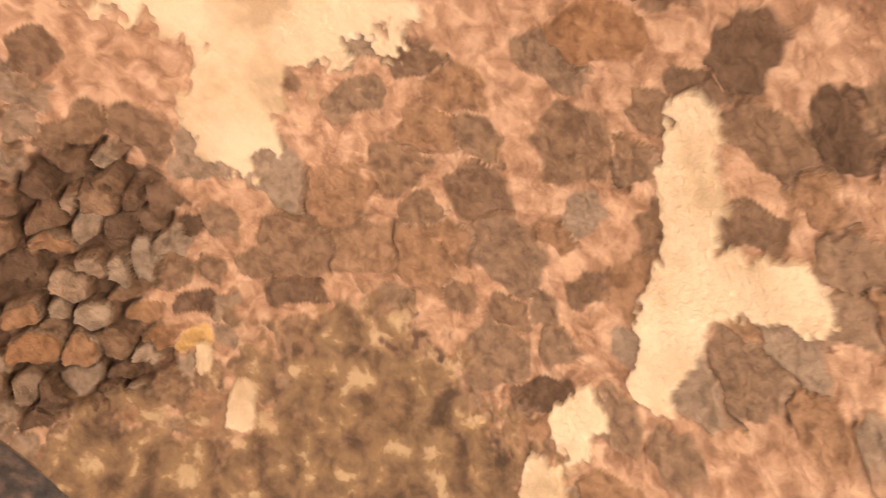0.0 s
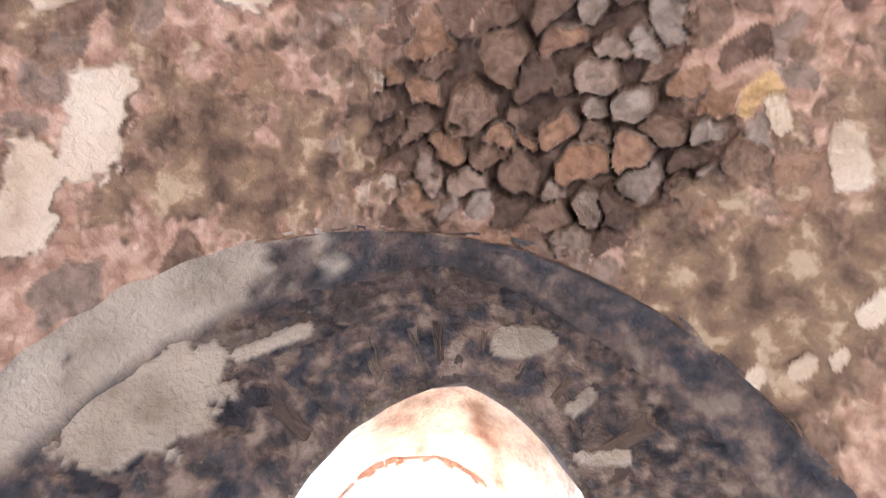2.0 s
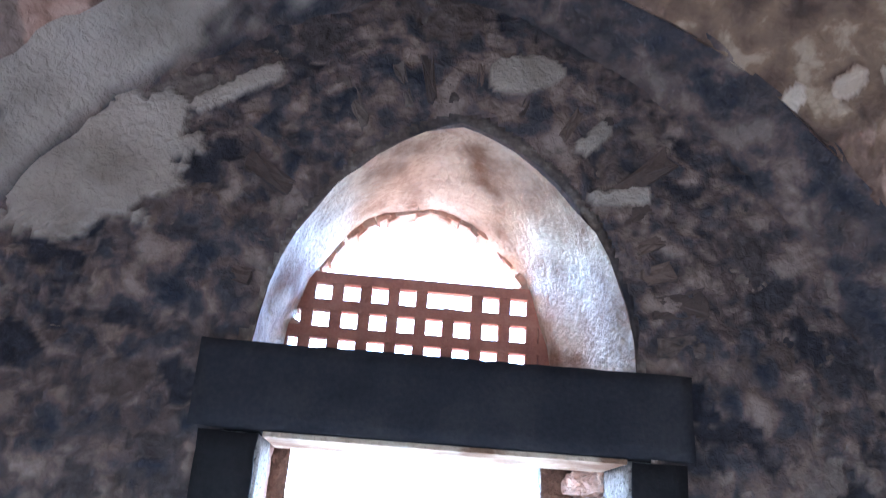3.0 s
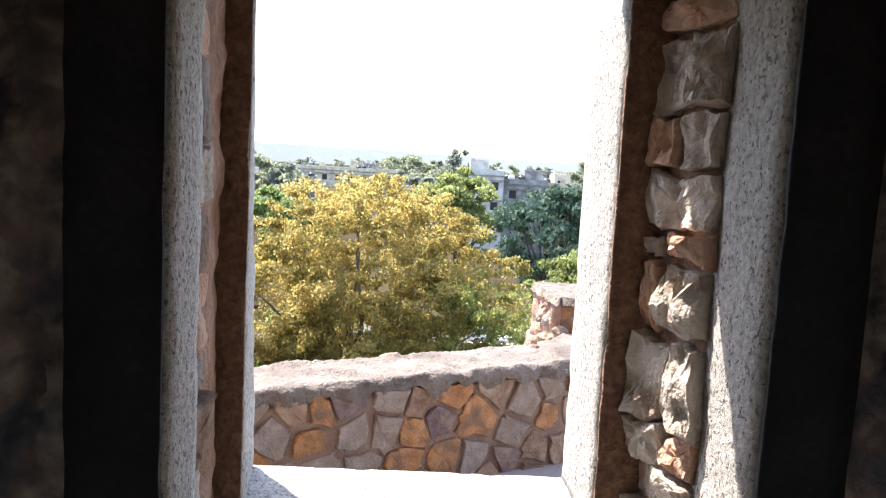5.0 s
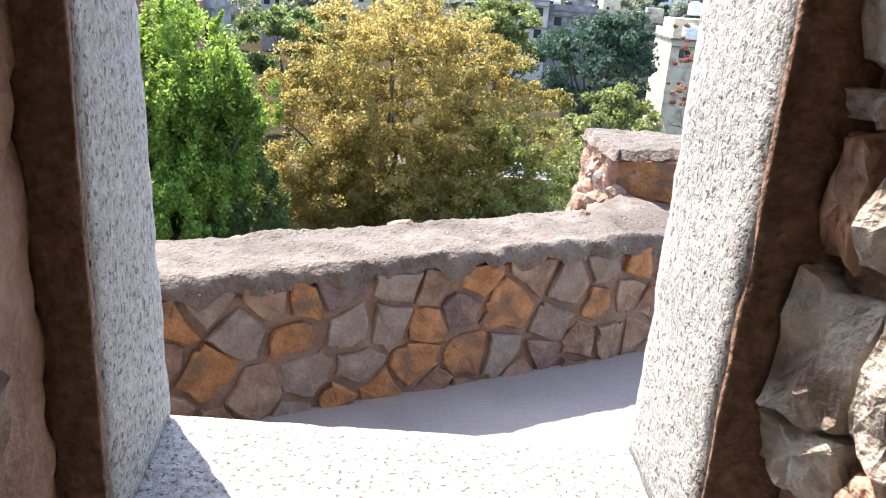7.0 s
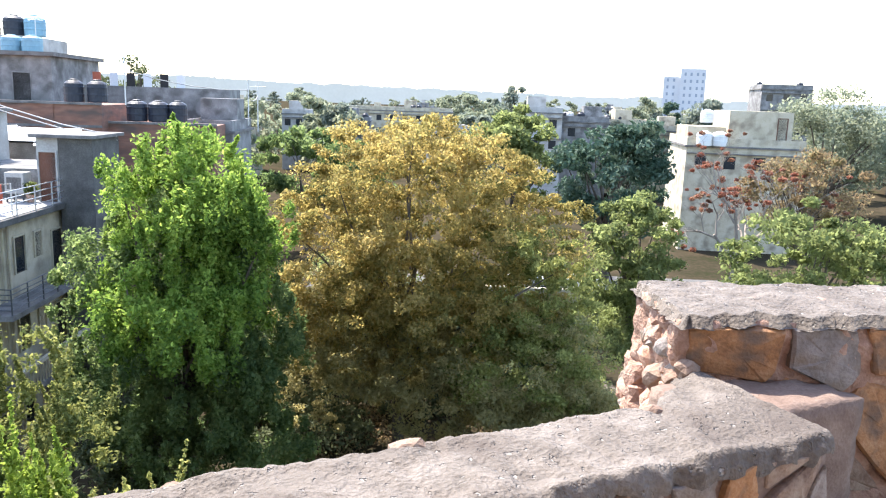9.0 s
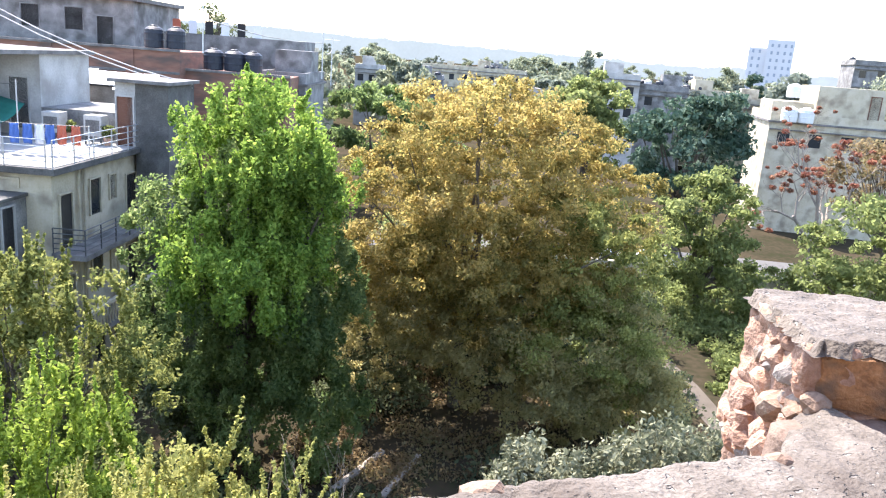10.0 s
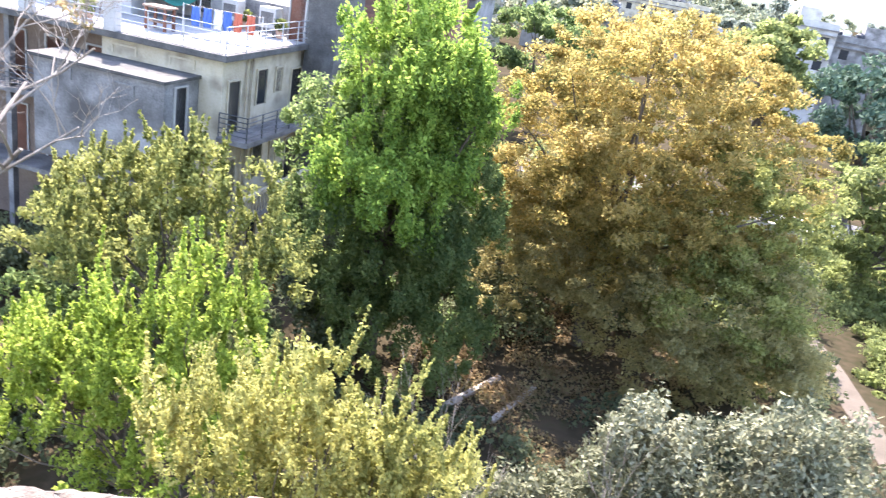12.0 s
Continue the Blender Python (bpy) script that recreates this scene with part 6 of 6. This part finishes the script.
for k, (x, y) in enumerate(((-6.2, 0.5), (-3.0, 6.9), (-0.9, 6.2), (-7.0, 0.9))):
    pot = tagged(on_terrace("potted_plant", x, y), "small green plant in a clay pot", "potted plant", group="pots on the terrace")
    part("pot", tube_bm(bmesh.new(), [(0, 0, 0), (0, 0, 0.3), (0, 0, 0.34)], [0.13, 0.19, 0.2], 10), STONE_RED, pot)
    q = pot.matrix_world.translation
    leaf_cloud("plant", [(q.x, q.y, q.z + 0.6, 0.28, 0.28, 0.3)], 260, 0.16, MID_LEAF, pot, 200 + k, 0.15)
cloth(0.95, 5.2, -2.15, 1.1, 0.6, DARKROOM, "dark quilt airing over the balcony railing", 90)
shed = tagged(empty("sheet_roof_shed", pose(-25.5, 40, 0, 0, 0, 8)), "lean-to shed roofed with loose metal sheets", "shed")
box("wall", -5, 4.5, 0, 4, GROUND_Z, -1.5, CEMENT, shed)
for k in range(5):
    sheet = box("metal_sheet", -1.2, 1.2, -2.2, 2.2, 0, 0.04, STEEL, shed)
    sheet.matrix_local = pose(-4 + 1.9 * k, 1.6, -1.25 + 0.1 * (k % 2), 6 + 2 * (k % 3), 4 * (k % 2) - 2, 5 * k)
for k, (x, y, z0, z1) in enumerate(((-27.2, 37.5, -3, 2.6), (-22.0, 50.2, 0.4, 3.4), (-15.5, 55, -0.8, 2.8), (-33.5, 61.0, 3.85, 6.6), (-16.2, 60, -1.45, 2.2))):
    mast = tagged(empty("roof_pole", pose(x, y, z0)), "thin steel pole standing on a roof", "pole", group="poles on the roofs")
    part("shaft", tube_bm(bmesh.new(), [(0, 0, 0), (0, 0, z1 - z0)], [0.05, 0.04], 6), STEEL, mast)
    if k:
        part("crossbar", tube_bm(bmesh.new(), [(-0.6, 0, z1 - z0 - 0.3), (0.6, 0, z1 - z0 - 0.3)], [0.02, 0.02], 5), STEEL, mast)
for k, (p0, p1) in enumerate((((-27.2, 37.5, 2.2), (-16.0, 35.5, -0.7)), ((-27.2, 37.5, 1.9), (-16.2, 36.0, -0.9)), ((-22.0, 50.2, 2.6), (-15.5, 55, 1.6)), ((-15.5, 55, 1.2), (-16.2, 60, 1.2)))):
    mid_p = (Vector(p0) + Vector(p1)) / 2 - Vector((0, 0, 0.35))
    wire = part("overhead_cable", tube_bm(bmesh.new(), [p0, Vector(p0).lerp(mid_p, 0.5) - Vector((0, 0, 0.1)), mid_p, Vector(p1).lerp(mid_p, 0.5) - Vector((0, 0, 0.1)), p1], [0.03] * 5, 5), WHITE)
    tagged(wire, "pale overhead cable between the roofs", "cable")

# the white upper house behind the terrace
upper = tagged(empty("upper_house", pose(-17.2, 26.6, 0, 0, 0, 4)), "white-painted upper house set back on the terrace", "house")
box("wall", -16, -7.0, 4.2, 12, HZ, HZ + 3.6, WHITE, upper)
box("wall", -7.0, -4.6, 7.6, 12, HZ, HZ + 3.6, WHITE, upper)
box("wall", -4.6, -0.8, 7.6, 12, HZ, HZ + 1.3, CEMENT, upper)
box("roof", -16.3, -4.4, 3.9, 12.2, HZ + 3.6, HZ + 3.78, SLAB, upper)
framed("door", 1.1, 2.3, DOOR_BROWN, upper, pose(-9.3, 4.18, HZ), WHITE)
framed("window", 1.6, 1.5, GLASS_DARK, upper, pose(-11.6, 4.18, HZ + 0.9), WHITE)
framed("door", 1.0, 2.3, GLASS_DARK, upper, pose(-5.6, 7.58, HZ + 0.3), WHITE)
rows = [[(-7.4 + 2.4 * i / 8, 4.4 + 2.6 * j / 6, HZ + 2.0 - 0.55 * i / 8 - 0.25 * math.sin(j / 6 * math.pi) - 0.7 * (1 - j / 6)) for j in range(7)] for i in range(9)]
aw = loft("shade_net", rows, AWNING)
aw.matrix_world = pose(-17.2, 26.6, 0, 0, 0, 4)
aw.modifiers.new("thickness", "SOLIDIFY").thickness = 0.02
tagged(aw, "sagging green shade net over the terrace", "awning")
for k in range(3):
    pole = tagged(on_terrace("leaning_pole", -7.6 + 0.25 * k, 2.6), "wooden pole leaning against the wall", "pole")
    part("shaft", tube_bm(bmesh.new(), [(0, 0, 0), (-0.5, 1.5, 2.9)], [0.04, 0.035], 6), BARK, pole)
orange = tagged(empty("plastic_barrel", pose(-15.1, 27.4, G)), "orange plastic barrel beside the house", "barrel")
part("body", tube_bm(bmesh.new(), [(0, 0, 0), (0, 0, 0.1), (0, 0, 0.5), (0, 0, 0.9), (0, 0, 0.95)], [0.36, 0.42, 0.45, 0.42, 0.34], 16), ORANGE_PLASTIC, orange)

# brick house behind with tanks on top
brick = tagged(empty("brick_house", pose(-35.6, 49, 0, 0, 0, 10)), "long unplastered brick house with pilasters", "house")
box("wall", -6, 11.8, 0, 9, GROUND_Z, 0.3, BRICK, brick)
box("wall", 11.8, 18.8, 1.5, 10, GROUND_Z, -0.9, BRICK, brick)
for z, x0, x1, y in ((-1.15, -6, 11.8, -0.06), (0.3, -6, 11.8, -0.1), (-0.9, 11.8, 18.8, 1.4)):
    box("concrete_band", x0, x1, y, y + 0.3, z, z + 0.16, SLAB, brick)
for x in (-2, 3.4, 8.6):
    box("pilaster", x - 0.25, x + 0.25, -0.08, 0.1, GROUND_Z, 0.3, BRICK, brick)
for k, (x, y, z, r) in enumerate(((-26.0, 51.6, 0.46, 0.62), (-24.6, 51.9, 0.46, 0.62), (-22.9, 54, -0.75, 0.68), (-21.5, 54.2, -0.75, 0.68), (-20.3, 54.6, -0.75, 0.62))):
    water_tank(x, y, z, r, 1.4, TANK_BLACK, "black ribbed plastic water tank on a flat roof")
grey = tagged(empty("grey_house", pose(-40, 59, 0, 0, 0, 6)), "tall grey cement house with an open top floor", "house")
box("wall", -6, 8.2, 0, 10, GROUND_Z, 3.6, CEMENT, grey)
box("roof", -6.3, 8.6, -0.5, 10.2, 3.6, 3.9, SLAB, grey)
box("upper_wall", -6, 5.6, 3, 10, 3.9, 5.2, WHITE, grey)
for x in (-3.4, 0.2, 3.6):
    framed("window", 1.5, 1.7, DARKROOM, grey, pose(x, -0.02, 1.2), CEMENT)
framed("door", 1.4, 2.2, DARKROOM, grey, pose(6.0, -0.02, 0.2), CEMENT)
for k, x in enumerate((-38.6, -36.6, -34.9)):
    water_tank(x, 63.5, 5.2, 0.8, 1.6, (TANK_BLACK, TANK_BLACK, TANK_BLUE)[k], "plastic water tank on a high roof")
for k, x in enumerate((-35.2, -33.6)):
    water_tank(x, 60.6, 3.9, 0.75, 1.2, TANK_BLUE, "faded blue plastic water tank on a roof")
mid = tagged(empty("terrace_house", pose(-30.5, 66, 0, 0, 0, 8)), "low grey house with laundry on its roof", "house")
box("wall", -2, 10, 0, 6, GROUND_Z, 1.6, CEMENT, mid)
for k in range(6):
    ob = box("hanging_cloth", -0.35, 0.35, -0.01, 0.01, 0, 1.1, (CLOTH_RED, CLOTH_WHITE, DARKROOM, CLOTH_WHITE, DARKROOM, CLOTH_WHITE)[k], None, "")
    ob.matrix_world = pose(-31.5 + 1.35 * k, 66.4 + 0.2 * k, 1.6)
    tagged(ob, "cloth drying above a far roof", "laundry")
# blue-grey tall narrow house beside the yellow tree
far_house(-19.3, 58, 3.4, 8, -1.6, 6, CEMENT, "narrow grey house with rooftop clutter", 3, 2, 1)
# cream house to the right, white house in the middle, tower far off
cream = far_house(27.4, 80, 11.5, 10, -2.4, -4, CREAM, "cream two-tier house with white water tanks", 6, 1, 0)
box("upper_storey", -1.6, 4.6, 1, 8, 10.5, 14.2, CREAM, cream)
box("upper_storey", -5.4, -1.6, 2, 8, 10.5, 12.5, CREAM, cream)
framed("window", 1.0, 2.2, DARKROOM, cream, pose(3.6, 0.98, 11.4), DOOR_BROWN)
for k, x in enumerate((23.1, 24.6)):
    water_tank(x, 79.6, -2.2, 0.75, 1.4, TANK_WHITE, "white ribbed plastic water tank")
water_tank(24.2, 83, 0.0, 0.7, 1.3, TANK_WHITE, "white ribbed plastic water tank")
far_house(10.9, 120, 5.4, 9, -0.2, 0, WHITE, "white-painted house among trees", 7, 2, 0)
far_house(17.2, 122, 7.5, 9, -1.4, 0, CEMENT, "grey house with crowded roof", 8, 2, 4)
far_house(26.0, 130, 9, 9, -1.8, 3, CREAM, "pale house with crowded roof", 9, 2, 3)
far_house(-33.8, 150, 4.3, 8, -2.4, 0, WHITE, "white flat-roofed house block", 10, 2, 0)
far_house(-24, 152, 9, 8, -3.4, 5, CEMENT, "grey house with low roof", 12, 2, 2)
far_house(-16.5, 180, 24, 10, -1.7, 0, CREAM, "long cream building behind the trees", 13, 2, 3)
far_house(-44, 140, 10, 9, -1.6, 6, CREAM, "cream house behind the roofs", 14, 2, 2)
far_house(58, 150, 9, 10, 5.2, -6, CEMENT, "grey house with rooftop rooms", 15, 3, 2)
hr = random.Random(77)
for k in range(26):
    y = hr.uniform(130, 420)
    x = hr.uniform(-0.42, 0.5) * y
    far_house(x, y, hr.uniform(7, 16), hr.uniform(7, 11), hr.uniform(-5.5, -2.2) + (y - 130) * 0.006, hr.uniform(-15, 15), hr.choice((WHITE, CREAM, CEMENT, WHITE)),
              "flat-roofed town house in the distance", 100 + k, 2, hr.choice((0, 1, 2)))

tower = tagged(empty("apartment_tower", pose(104.5, 400, GROUND_Z, 0, 0, -14)), "pale blue-white apartment tower far off", "apartment block")
TOWER_GLASS = mat("pale_tower_glass", [(0.24, 0.27, 0.32), (0.32, 0.35, 0.40)], scale=0.5, fine=3, bump=0, rough=0.3)
TW = mat("tower_paint", [(0.53, 0.52, 0.53), (0.63, 0.62, 0.63)], scale=0.1, fine=1.5, bump=0)
box("wall", -2, 10, 0, 12, 0, 33, TW, tower)
box("wall", -10, -2, 1.5, 12, 0, 29, TW, tower)
first = None
for s in range(9):
    for x in (-8, -5, 0.2, 3, 6, 8.6):
        m = pose(x, 1.42 if x < -2 else -0.08, 33 - 3.4 * (s + 1) - (3 if x < -2 else 0))
        if first is None:
            first = part("window", box_bm(bmesh.new(), -0.5, 0.5, 0, 0.2, 0, 1.5), TOWER_GLASS, tower)
            first.matrix_local = m
        else:
            again(first, m, tower)

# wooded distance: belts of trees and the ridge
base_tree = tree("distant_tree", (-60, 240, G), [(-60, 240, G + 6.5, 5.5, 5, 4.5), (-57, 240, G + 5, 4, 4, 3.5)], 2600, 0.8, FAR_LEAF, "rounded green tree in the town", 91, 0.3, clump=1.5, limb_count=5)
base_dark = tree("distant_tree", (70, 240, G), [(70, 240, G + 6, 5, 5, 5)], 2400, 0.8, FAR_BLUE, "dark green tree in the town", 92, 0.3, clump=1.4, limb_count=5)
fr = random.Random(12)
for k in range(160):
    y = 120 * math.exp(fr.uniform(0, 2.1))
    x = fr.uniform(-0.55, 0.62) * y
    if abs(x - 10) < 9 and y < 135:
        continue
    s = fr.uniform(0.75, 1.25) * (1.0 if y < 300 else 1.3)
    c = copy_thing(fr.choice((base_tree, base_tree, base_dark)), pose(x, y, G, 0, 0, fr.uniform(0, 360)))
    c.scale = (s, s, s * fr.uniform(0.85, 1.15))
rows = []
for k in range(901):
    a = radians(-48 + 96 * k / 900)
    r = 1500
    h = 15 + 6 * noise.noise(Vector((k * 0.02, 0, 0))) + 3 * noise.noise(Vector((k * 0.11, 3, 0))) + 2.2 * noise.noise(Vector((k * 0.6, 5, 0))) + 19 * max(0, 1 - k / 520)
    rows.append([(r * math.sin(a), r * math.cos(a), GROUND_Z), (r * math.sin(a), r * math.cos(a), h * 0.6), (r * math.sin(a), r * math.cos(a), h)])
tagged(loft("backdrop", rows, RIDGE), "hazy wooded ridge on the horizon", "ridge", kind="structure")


# ---- vehicles ----
def car(x, y, rz, paint, label):
    t = tagged(empty("parked_car", pose(x, y, G + 0.03, 0, 0, rz)), label, "car", group="cars parked on the lane")
    bm = bmesh.new()
    side = [(-2.0, 0.35), (-2.05, 0.75), (-1.75, 0.92), (-1.0, 0.98), (-0.45, 1.42), (0.85, 1.45), (1.55, 1.0), (1.98, 0.92), (2.02, 0.4)]
    for w, squeeze in ((-0.8, 1), (0.8, 1)):
        bm.faces.new([bm.verts.new((a, w * (0.86 if b > 1.1 else 1), b)) for a, b in (side if w > 0 else side[::-1])])
    vs = list(bm.verts)
    n = len(side)
    for k in range(n):
        a, b = vs[n - 1 - k], vs[n - 1 - (k + 1) % n]
        bm.faces.new((a, b, vs[n + (k + 1) % n], vs[n + k]))
    bmesh.ops.recalc_face_normals(bm, faces=bm.faces)
    bmesh.ops.bevel(bm, geom=list(bm.edges), offset=0.05, segments=2, affect="EDGES")
    part("body", bm, paint, t)
    for w in (-0.77, 0.77):
        box("side_window", -0.75, 1.1, w - 0.015 if w < 0 else w - 0.01, w + 0.01 if w < 0 else w + 0.015, 1.02, 1.34, GLASS_DARK, t)
    for a in (-1.3, 1.25):
        for w in (-0.8, 0.8):
            wheel = part("wheel", tube_bm(bmesh.new(), [(a, w - 0.1, 0.31), (a, w + 0.1, 0.31)], [0.31, 0.31], 16), RUBBER, t)
            part("rim", tube_bm(bmesh.new(), [(a, w - 0.11, 0.31), (a, w + 0.11, 0.31)], [0.19, 0.19], 12), STEEL, wheel)
    return t


car(8.7, 59.5, 12, CAR_WHITE, "small white car parked on the lane")
car(7.4, 62.5, 20, CAR_BLUE, "dark blue car parked behind the trees")
car(4.2, 60.5, 0, CAR_WHITE, "white car parked on the lane")
car(1.2, 61.0, 0, CAR_BLUE, "dark car parked on the lane")
